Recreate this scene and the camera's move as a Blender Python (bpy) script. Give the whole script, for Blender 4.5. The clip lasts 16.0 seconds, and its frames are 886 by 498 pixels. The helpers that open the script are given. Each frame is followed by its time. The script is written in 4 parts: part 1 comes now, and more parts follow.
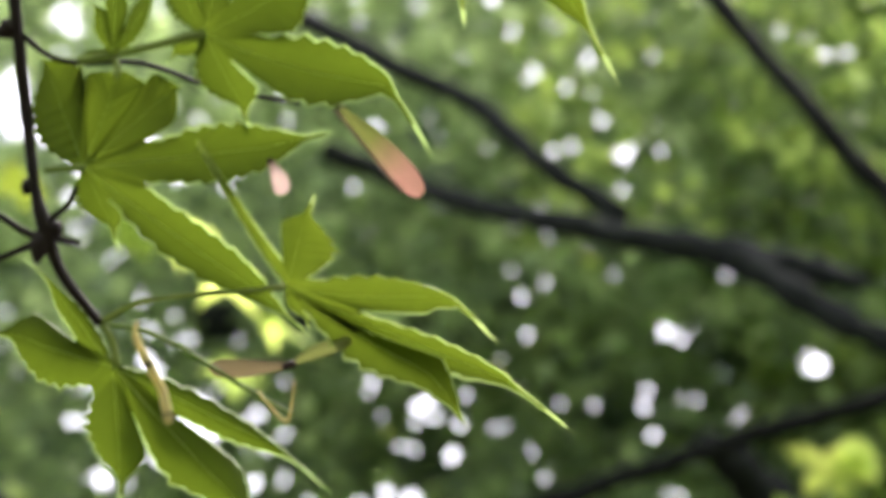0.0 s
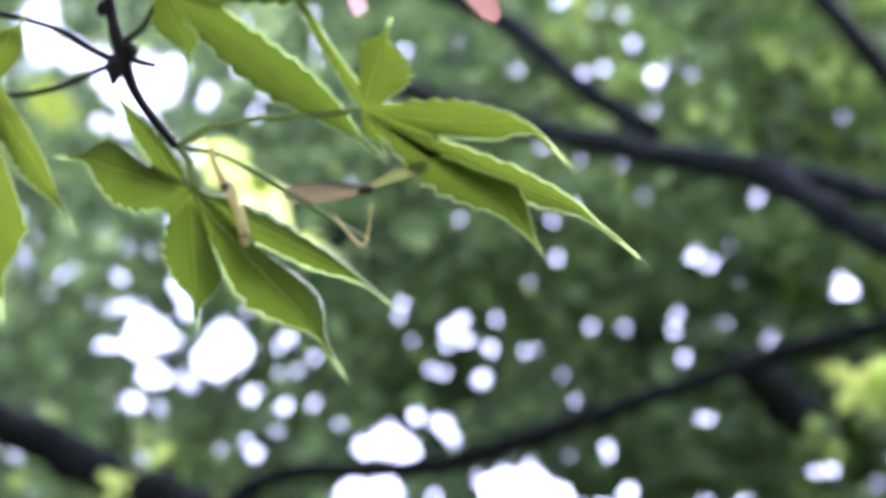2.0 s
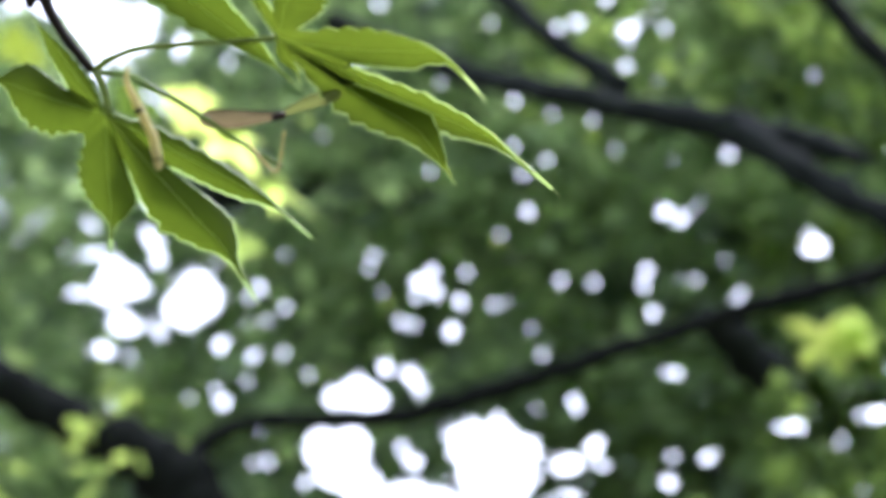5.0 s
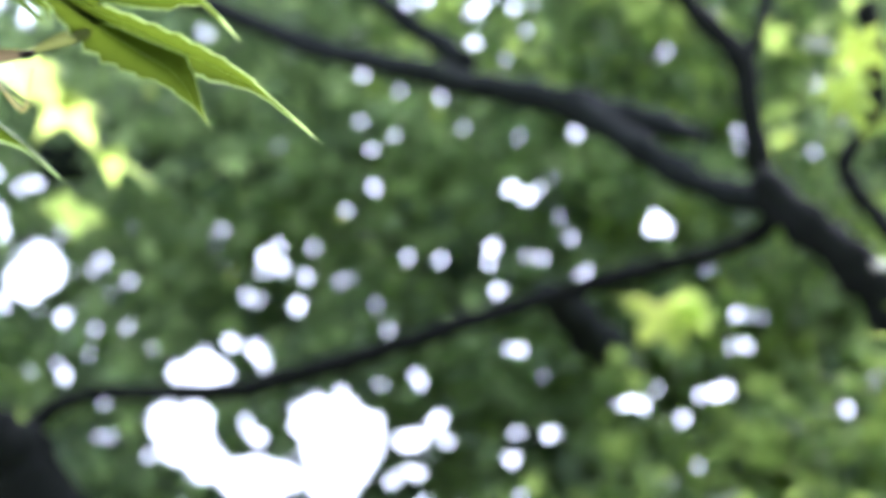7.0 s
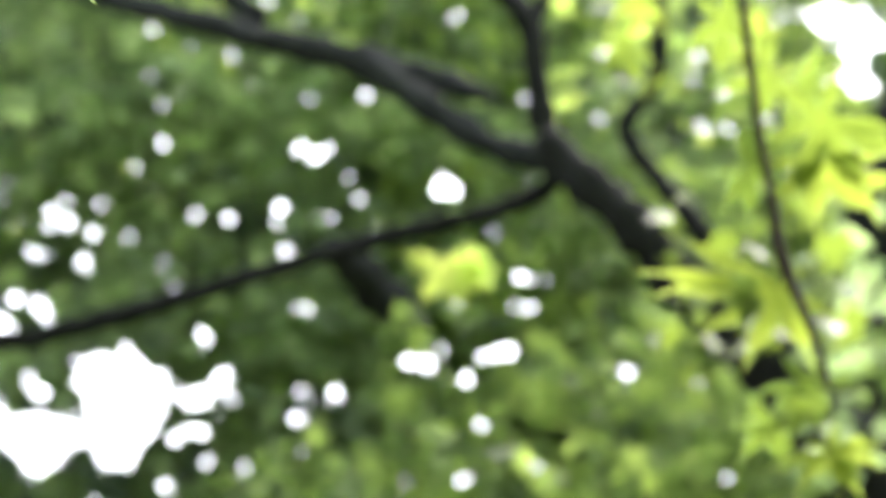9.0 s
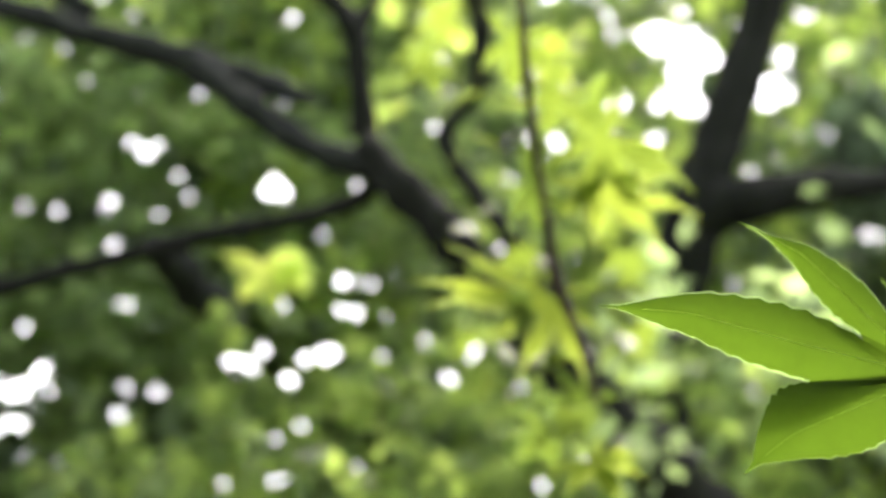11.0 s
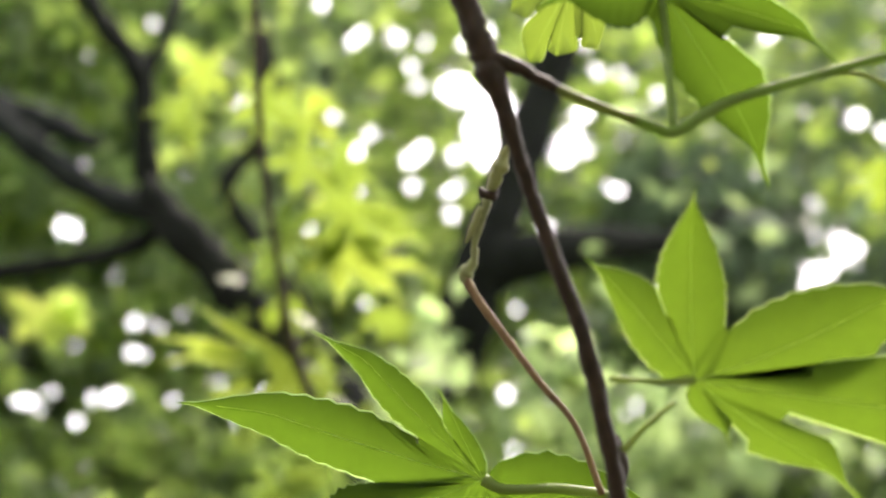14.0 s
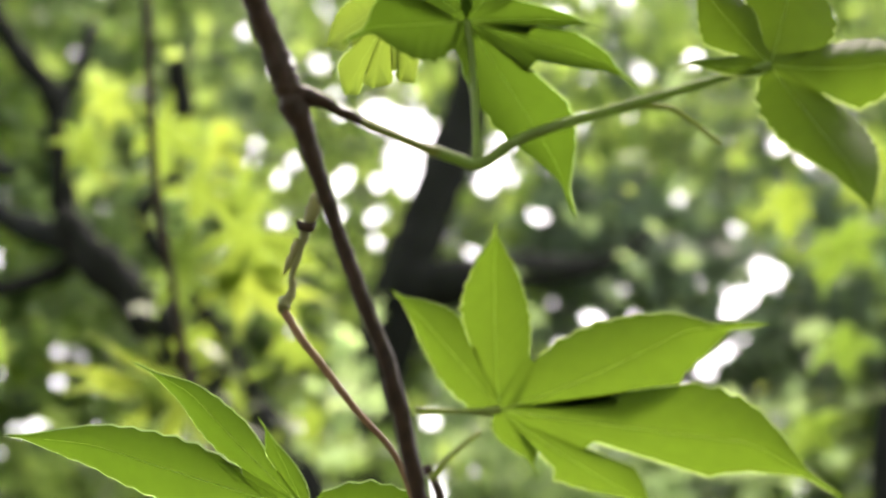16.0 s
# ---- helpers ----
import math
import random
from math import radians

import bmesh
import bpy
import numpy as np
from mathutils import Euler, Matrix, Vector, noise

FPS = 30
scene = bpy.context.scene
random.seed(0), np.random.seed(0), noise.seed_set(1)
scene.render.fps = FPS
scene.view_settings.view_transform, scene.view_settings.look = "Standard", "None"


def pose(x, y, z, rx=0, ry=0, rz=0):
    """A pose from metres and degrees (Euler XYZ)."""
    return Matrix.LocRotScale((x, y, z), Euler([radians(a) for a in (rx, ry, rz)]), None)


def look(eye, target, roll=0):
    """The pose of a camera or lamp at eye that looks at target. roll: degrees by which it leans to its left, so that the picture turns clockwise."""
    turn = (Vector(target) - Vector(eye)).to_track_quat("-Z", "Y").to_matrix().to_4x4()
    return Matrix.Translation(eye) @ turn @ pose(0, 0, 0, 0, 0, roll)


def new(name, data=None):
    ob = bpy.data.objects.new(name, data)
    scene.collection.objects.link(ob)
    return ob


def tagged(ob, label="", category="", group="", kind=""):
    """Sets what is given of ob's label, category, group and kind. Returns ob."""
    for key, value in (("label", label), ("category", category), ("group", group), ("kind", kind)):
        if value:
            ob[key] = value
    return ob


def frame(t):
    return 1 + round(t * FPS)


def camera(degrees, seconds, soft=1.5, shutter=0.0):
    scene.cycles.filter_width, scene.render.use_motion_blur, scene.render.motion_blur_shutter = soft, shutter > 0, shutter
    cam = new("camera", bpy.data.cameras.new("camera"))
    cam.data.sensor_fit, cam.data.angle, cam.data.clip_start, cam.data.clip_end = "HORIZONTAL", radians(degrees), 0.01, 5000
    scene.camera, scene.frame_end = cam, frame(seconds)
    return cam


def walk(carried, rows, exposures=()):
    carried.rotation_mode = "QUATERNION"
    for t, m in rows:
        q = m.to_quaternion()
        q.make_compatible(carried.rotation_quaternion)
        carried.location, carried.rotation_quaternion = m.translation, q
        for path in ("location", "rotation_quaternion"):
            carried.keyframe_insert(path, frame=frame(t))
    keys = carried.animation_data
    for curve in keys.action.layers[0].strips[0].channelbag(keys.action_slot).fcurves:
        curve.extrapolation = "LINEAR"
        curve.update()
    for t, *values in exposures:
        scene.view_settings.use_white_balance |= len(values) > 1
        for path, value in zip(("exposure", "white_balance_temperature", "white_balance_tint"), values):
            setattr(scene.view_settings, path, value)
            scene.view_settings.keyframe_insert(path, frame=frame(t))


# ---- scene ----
# ---------------------------------------------------------------- camera
cam = camera(24.0, 16.0, soft=1.6)
cam.data.dof.use_dof = True
cam.data.dof.focus_distance = 0.45
cam.data.dof.aperture_fstop = 84.7 / 4.9
cam.data.dof.aperture_blades = 0
PATH = [
    (0, (0.08246, -0.04975, 1.71442), (-0.9536, 3.5040, 3.2302), -0.09),
    (0.5, (0.08302, -0.05151, 1.71072), (-0.9728, 3.5019, 3.2137), -0.07),
    (1, (0.08010, -0.04884, 1.70719), (-0.9903, 3.5099, 3.1869), 0.13),
    (1.5, (0.07549, -0.04596, 1.70245), (-1.0070, 3.5238, 3.1465), -0.02),
    (2, (0.07156, -0.04361, 1.69824), (-1.0267, 3.5417, 3.0909), 0.14),
    (2.5, (0.06962, -0.04363, 1.69395), (-1.0443, 3.5596, 3.0267), 0.31),
    (3, (0.06958, -0.04637, 1.69282), (-1.0575, 3.5628, 2.9980), 0.42),
    (5.5, (0.08893, -0.04303, 1.69083), (-0.9319, 3.5954, 3.0022), 0.56),
    (6, (0.09354, -0.03996, 1.68981), (-0.8584, 3.6262, 2.9754), 0.08),
    (6.5, (0.09622, -0.03458, 1.69028), (-0.7783, 3.6546, 2.9651), 0.06),
    (7, (0.09949, -0.03541, 1.68740), (-0.6928, 3.6732, 2.9597), 0.02),
    (7.5, (0.10512, -0.03810, 1.68297), (-0.5960, 3.6942, 2.9393), -0.19),
    (8, (0.10974, -0.03653, 1.66469), (-0.4924, 3.7171, 2.9086), -0.30),
    (8.5, (0.10573, -0.04528, 1.66136), (-0.3891, 3.7309, 2.8843), -0.56),
    (9, (0.10787, -0.05264, 1.65900), (-0.2909, 3.7379, 2.8725), -0.76),
    (9.5, (0.11768, -0.05726, 1.65384), (-0.1976, 3.7388, 2.8748), -0.88),
    (12, (0.15553, -0.09888, 1.64999), (0.1898, 3.7108, 2.8685), 0.67),
    (12.5, (0.16082, -0.10156, 1.65264), (0.2563, 3.6977, 2.9002), 0.61),
    (13, (0.17035, -0.10394, 1.65509), (0.3275, 3.6853, 2.9267), 0.35),
    (13.5, (0.18023, -0.10564, 1.65551), (0.3898, 3.6739, 2.9482), 0.29),
    (14, (0.19118, -0.10194, 1.65731), (0.4517, 3.6738, 2.9520), 0.12),
    (14.5, (0.19958, -0.09959, 1.65967), (0.4973, 3.6694, 2.9657), 0.05),
    (15, (0.20504, -0.10564, 1.65975), (0.5349, 3.6572, 2.9759), -0.03),
    (15.5, (0.20850, -0.10701, 1.65873), (0.5659, 3.6465, 2.9941), -0.34),
    (16, (0.21269, -0.10697, 1.65699), (0.6001, 3.6411, 2.9994), -0.87),
]
# the clip's own exposure and white balance: seconds, stops, kelvin, tint
LIGHT = [
    (0.0, 2.32, 6500, 20), (0.5, 2.46, 5800, 30), (1.0, 2.58, 5350, 40), (2.0, 2.55, 5250, 38), (3.0, 2.55, 5200, 37), (5.3, 2.33, 5800, 18),
    (5.7, 2.23, 5950, 15), (6.1, 2.48, 5700, 20), (6.6, 2.70, 5450, 25), (7.5, 2.82, 5550, 24), (8.2, 2.78, 6200, 16), (8.6, 2.74, 6750, 10),
    (9.0, 3.12, 6400, 15), (9.7, 3.05, 6400, 16), (12.0, 2.86, 7000, 17), (13.0, 2.84, 7000, 18), (14.0, 2.78, 6950, 19), (16.0, 2.70, 6950, 19),
]
walk(cam, [(t, look(eye, target, roll)) for t, eye, target, roll in PATH], LIGHT)

# ---------------------------------------------------------------- sky and sun
SUN_HEIGHT, SUN_TURN = radians(58), radians(25)
world = bpy.data.worlds.new("world")
scene.world = world
world.use_nodes = True
wn, wl = world.node_tree.nodes, world.node_tree.links
sky = wn.new("ShaderNodeTexSky")
sky.sky_type, sky.sun_disc = "NISHITA", False
sky.sun_elevation, sky.sun_rotation = SUN_HEIGHT, SUN_TURN
sky.dust_density = 4.0
pale = wn.new("ShaderNodeHueSaturation")
pale.inputs["Saturation"].default_value = 0.25
back = wn["Background"]
back.inputs["Strength"].default_value = 0.15
wl.new(sky.outputs["Color"], pale.inputs["Color"])
wl.new(pale.outputs["Color"], back.inputs["Color"])
sun_data = bpy.data.lights.new("sun", "SUN")
sun_data.energy, sun_data.angle, sun_data.color = 1.5, radians(10), (1.0, 0.95, 0.86)
sun = new("sun", sun_data)
sun.matrix_world = look((math.sin(SUN_TURN) * 10, math.cos(SUN_TURN) * 10, 16), (0, 0, 0))


# ---------------------------------------------------------------- materials
def nodes_of(name):
    m = bpy.data.materials.new(name)
    m.use_nodes = True
    n, l = m.node_tree.nodes, m.node_tree.links
    return m, n, l, n["Principled BSDF"], n["Material Output"]


def leaf_material(name, face, through_colour, gloss=0.55, island=False, spread=0.25, scale=160.0, shine=0.18, root=None, tone=0.015):
    """A thin leaf: light is scattered back by its face and glows through it."""
    m, n, l, p, end = nodes_of(name)
    grain = n.new("ShaderNodeTexNoise")
    grain.inputs["Scale"].default_value, grain.inputs["Detail"].default_value = scale, 4
    blotch = n.new("ShaderNodeTexNoise")
    blotch.inputs["Scale"].default_value = scale / 8
    place = n.new("ShaderNodeTexCoord")
    for tex in (grain, blotch):
        l.new(place.outputs["Object"], tex.inputs["Vector"])
    if island:
        who = n.new("ShaderNodeNewGeometry").outputs["Random Per Island"]
    else:
        who = n.new("ShaderNodeObjectInfo").outputs["Random"]
    vary = n.new("ShaderNodeMath")
    vary.operation = "ADD"
    l.new(who, vary.inputs[0])
    l.new(blotch.outputs["Fac"], vary.inputs[1])
    value = n.new("ShaderNodeMapRange")
    value.inputs["From Min"].default_value, value.inputs["From Max"].default_value = 0.3, 1.7
    value.inputs["To Min"].default_value, value.inputs["To Max"].default_value = 1 - spread, 1 + spread
    l.new(vary.outputs[0], value.inputs["Value"])
    if island:
        rare = n.new("ShaderNodeMath")
        rare.operation = "POWER"
        rare.inputs[1].default_value = 7.0
        l.new(who, rare.inputs[0])
        lift = n.new("ShaderNodeMath")
        lift.operation = "MULTIPLY_ADD"
        lift.inputs[1].default_value = 1.3
        l.new(rare.outputs[0], lift.inputs[0])
        l.new(value.outputs[0], lift.inputs[2])
        value = lift
    hue = n.new("ShaderNodeMapRange")
    hue.inputs["To Min"].default_value, hue.inputs["To Max"].default_value = 0.5 + tone, 0.5 - tone
    l.new(who, hue.inputs["Value"])
    fine = n.new("ShaderNodeMapRange")
    fine.inputs["To Min"].default_value, fine.inputs["To Max"].default_value = 0.88, 1.12
    l.new(grain.outputs["Fac"], fine.inputs["Value"])
    both = n.new("ShaderNodeMath")
    both.operation = "MULTIPLY"
    l.new(value.outputs[0], both.inputs[0])
    l.new(fine.outputs[0], both.inputs[1])
    tints = []
    for colour in (face, through_colour):
        t = n.new("ShaderNodeHueSaturation")
        t.inputs["Color"].default_value = (*colour, 1)
        if root:
            blend = n.new("ShaderNodeMix")
            blend.data_type = "RGBA"
            blend.inputs["A"].default_value, blend.inputs["B"].default_value = (*root[0], 1), (*colour, 1)
            reach = n.new("ShaderNodeVectorMath")
            reach.operation = "LENGTH"
            l.new(place.outputs["Object"], reach.inputs[0])
            grow = n.new("ShaderNodeMapRange")
            grow.inputs["From Min"].default_value, grow.inputs["From Max"].default_value = root[1:]
            l.new(reach.outputs["Value"], grow.inputs["Value"])
            l.new(grow.outputs[0], blend.inputs["Factor"])
            l.new(blend.outputs["Result"], t.inputs["Color"])
        l.new(hue.outputs[0], t.inputs["Hue"])
        l.new(both.outputs[0], t.inputs["Value"])
        tints.append(t)
    bump = n.new("ShaderNodeBump")
    bump.inputs["Strength"].default_value, bump.inputs["Distance"].default_value = 0.25, 0.0004
    l.new(grain.outputs["Fac"], bump.inputs["Height"])
    l.new(tints[0].outputs[0], p.inputs["Base Color"])
    l.new(bump.outputs[0], p.inputs["Normal"])
    p.inputs["Roughness"].default_value = gloss
    p.inputs["Specular IOR Level"].default_value = shine
    glow = n.new("ShaderNodeBsdfTranslucent")
    l.new(tints[1].outputs[0], glow.inputs["Color"])
    add = n.new("ShaderNodeAddShader")
    l.new(p.outputs[0], add.inputs[0])
    l.new(glow.outputs[0], add.inputs[1])
    l.new(add.outputs[0], end.inputs["Surface"])
    return m


def solid_material(name, low, high, rough=0.7, scale=60.0, relief=0.001, stretch=1.0):
    """Opaque, mottled at two scales, with a fine relief."""
    m, n, l, p, end = nodes_of(name)
    place = n.new("ShaderNodeTexCoord")
    shape = n.new("ShaderNodeMapping")
    shape.inputs["Scale"].default_value = (1, 1, stretch)
    l.new(place.outputs["Object"], shape.inputs["Vector"])
    fine, coarse = n.new("ShaderNodeTexNoise"), n.new("ShaderNodeTexNoise")
    fine.inputs["Scale"].default_value, fine.inputs["Detail"].default_value = scale, 6
    coarse.inputs["Scale"].default_value = scale / 7
    for tex in (fine, coarse):
        l.new(shape.outputs[0], tex.inputs["Vector"])
    mix = n.new("ShaderNodeMath")
    mix.operation = "MULTIPLY_ADD"
    mix.inputs[1].default_value = 0.5
    l.new(fine.outputs["Fac"], mix.inputs[0])
    half = n.new("ShaderNodeMath")
    half.operation = "MULTIPLY"
    half.inputs[1].default_value = 0.5
    l.new(coarse.outputs["Fac"], half.inputs[0])
    l.new(half.outputs[0], mix.inputs[2])
    ramp = n.new("ShaderNodeValToRGB")
    ramp.color_ramp.elements[0].position, ramp.color_ramp.elements[1].position = 0.35, 0.65
    ramp.color_ramp.elements[0].color, ramp.color_ramp.elements[1].color = (*low, 1), (*high, 1)
    l.new(mix.outputs[0], ramp.inputs[0])
    l.new(ramp.outputs[0], p.inputs["Base Color"])
    bump = n.new("ShaderNodeBump")
    bump.inputs["Distance"].default_value = relief
    l.new(fine.outputs["Fac"], bump.inputs["Height"])
    l.new(bump.outputs[0], p.inputs["Normal"])
    p.inputs["Roughness"].default_value = rough
    p.inputs["Specular IOR Level"].default_value = 0.2
    return m


LEAF = leaf_material("maple_leaf", (0.0208, 0.0328, 0.0047), (0.0450, 0.0675, 0.0042), scale=400.0, spread=0.26, shine=0.02, tone=0.006)
GREEN_LEAF = leaf_material("green_maple_leaf", (0.0186, 0.0342, 0.005), (0.0372, 0.0675, 0.0043), scale=400.0, spread=0.2, shine=0.02, tone=0.005)
# for midribs, and for rims and tips painted pale like sky glints
VEIN_GLINT = leaf_material("leaf_vein_glint", (0.192, 0.252, 0.089), (0.192, 0.266, 0.089), scale=900.0, spread=0.1)
YOUNG = leaf_material("young_leaf", (0.040, 0.061, 0.009), (0.085, 0.120, 0.0145), scale=120.0, spread=0.6)
CROWN_DARK = leaf_material("crown_leaf_dark", (0.060, 0.086, 0.046), (0.184, 0.255, 0.100), island=True, scale=40.0, spread=0.65)
CROWN_LIGHT = leaf_material("crown_leaf_light", (0.048, 0.074, 0.023), (0.165, 0.236, 0.052), island=True, scale=40.0, spread=0.65)
# darker copy of the crown leaf, with deep shade put into its colour
CROWN_SHADE = leaf_material("crown_leaf_shade", (0.034, 0.048, 0.036), (0.064, 0.098, 0.056), island=True, scale=40.0, spread=0.55)
# bark made lighter and bluer, so that lens haze sits in its colour
HAZE_BARK = solid_material("haze_bark", (0.0085, 0.0105, 0.0115), (0.023, 0.027, 0.028), 0.95, 40.0, 0.006, 0.4)
# rear crown leaf, paler and bluer: haze painted into its colour
CROWN_HAZE = leaf_material("crown_leaf_haze", (0.056, 0.078, 0.062), (0.112, 0.164, 0.104), island=True, scale=40.0, spread=0.55)
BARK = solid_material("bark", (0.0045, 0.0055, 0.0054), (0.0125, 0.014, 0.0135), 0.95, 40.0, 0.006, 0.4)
TWIG = solid_material("twig_bark", (0.009, 0.0047, 0.0035), (0.032, 0.0165, 0.011), 0.55, 700.0, 0.0006, 0.4)
TWIG_DARK = solid_material("dark_twig_bark", (0.0045, 0.0030, 0.0024), (0.014, 0.0085, 0.0065), 0.6, 700.0, 0.0003, 0.4)
BACKLEAF = leaf_material("soft_green_leaf", (0.035, 0.055, 0.010), (0.076, 0.112, 0.012), scale=120.0, spread=0.35)
PETIOLE = leaf_material("petiole", (0.098, 0.132, 0.034), (0.098, 0.132, 0.030), scale=900.0, spread=0.1)
BEIGE = leaf_material("dry_bract", (0.31, 0.285, 0.135), (0.285, 0.262, 0.118), scale=900.0, spread=0.12)
PINK = leaf_material("samara_pink", (0.165, 0.090, 0.068), (0.145, 0.074, 0.054), scale=420.0, spread=0.35, root=((0.06, 0.068, 0.016), 0.008, 0.017))
BROWN = leaf_material("samara_brown", (0.058, 0.048, 0.024), (0.056, 0.046, 0.021), scale=420.0, spread=0.35)
BUD = leaf_material("bud_scale", (0.125, 0.125, 0.062), (0.10, 0.10, 0.045), scale=600.0, spread=0.25)
OLIVE = leaf_material("samara_olive", (0.062, 0.072, 0.020), (0.088, 0.104, 0.025), scale=600.0, spread=0.1)
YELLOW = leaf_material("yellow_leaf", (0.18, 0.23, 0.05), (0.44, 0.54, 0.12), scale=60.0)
PALE = leaf_material("samara_pale", (0.22, 0.165, 0.14), (0.20, 0.15, 0.125), scale=420.0, spread=0.25)
REDTWIG = solid_material("red_twig", (0.11, 0.062, 0.04), (0.23, 0.14, 0.085), 0.5, 700.0, 0.0002, 0.4)
SOIL = solid_material("soil", (0.03, 0.028, 0.018), (0.075, 0.075, 0.035), 0.95, 6.0, 0.02)


# ---------------------------------------------------------------- builders
def part(name, bm, material, parent=None, label="", at=None, smooth=True):
    me = bpy.data.meshes.new(name)
    bm.to_mesh(me)
    bm.free()
    me.materials.append(material)
    if smooth:
        me.polygons.foreach_set("use_smooth", [True] * len(me.polygons))
    ob = new(name, me)
    if parent is not None:
        ob.parent = parent
    if at is not None:
        ob.location = at
    if label:
        tagged(ob, label)
    return ob


def spline(points, steps):
    """A smooth line through points (tuples of any length)."""
    p = [Vector(q) for q in points]
    p = [2 * p[0] - p[1]] + p + [2 * p[-1] - p[-2]]
    out = []
    for k in range(1, len(p) - 2):
        a, b, c, d = p[k - 1:k + 3]
        for s in range(steps):
            u = s / steps
            out.append(0.5 * (2 * b + (c - a) * u + (2 * a - 5 * b + 4 * c - d) * u * u + (3 * b - a - 3 * c + d) * u ** 3))
    return out + [p[-2]]


def tube(points, steps=5, sides=10, rough=0.0, origin=(0, 0, 0), seed=0):
    """A tapering, slightly gnarled stem through rows of x, y, z, radius."""
    bm = bmesh.new()
    origin = Vector(origin)
    line = spline(points, steps)
    rings, before = [], None
    for k, q in enumerate(line):
        here, r = Vector(q[:3]), max(q[3], 1e-5)
        ahead = (Vector(line[min(k + 1, len(line) - 1)][:3]) - Vector(line[max(k - 1, 0)][:3])).normalized()
        side = before if before else ahead.orthogonal().normalized()
        side = (side - ahead * side.dot(ahead)).normalized()
        before, other = side, ahead.cross(side)
        ring = []
        for s in range(sides):
            a = 2 * math.pi * s / sides
            way = side * math.cos(a) + other * math.sin(a)
            swell = 1 + rough * noise.noise((here + way * r) / (r * 2.2) + Vector((seed, 0, 0)))
            ring.append(bm.verts.new(here + way * r * swell - origin))
        rings.append(ring)
    for a, b in zip(rings, rings[1:]):
        for s in range(sides):
            bm.faces.new((a[s], a[(s + 1) % sides], b[(s + 1) % sides], b[s]))
    bm.faces.new(rings[0][::-1])
    bm.faces.new(rings[-1])
    return bm


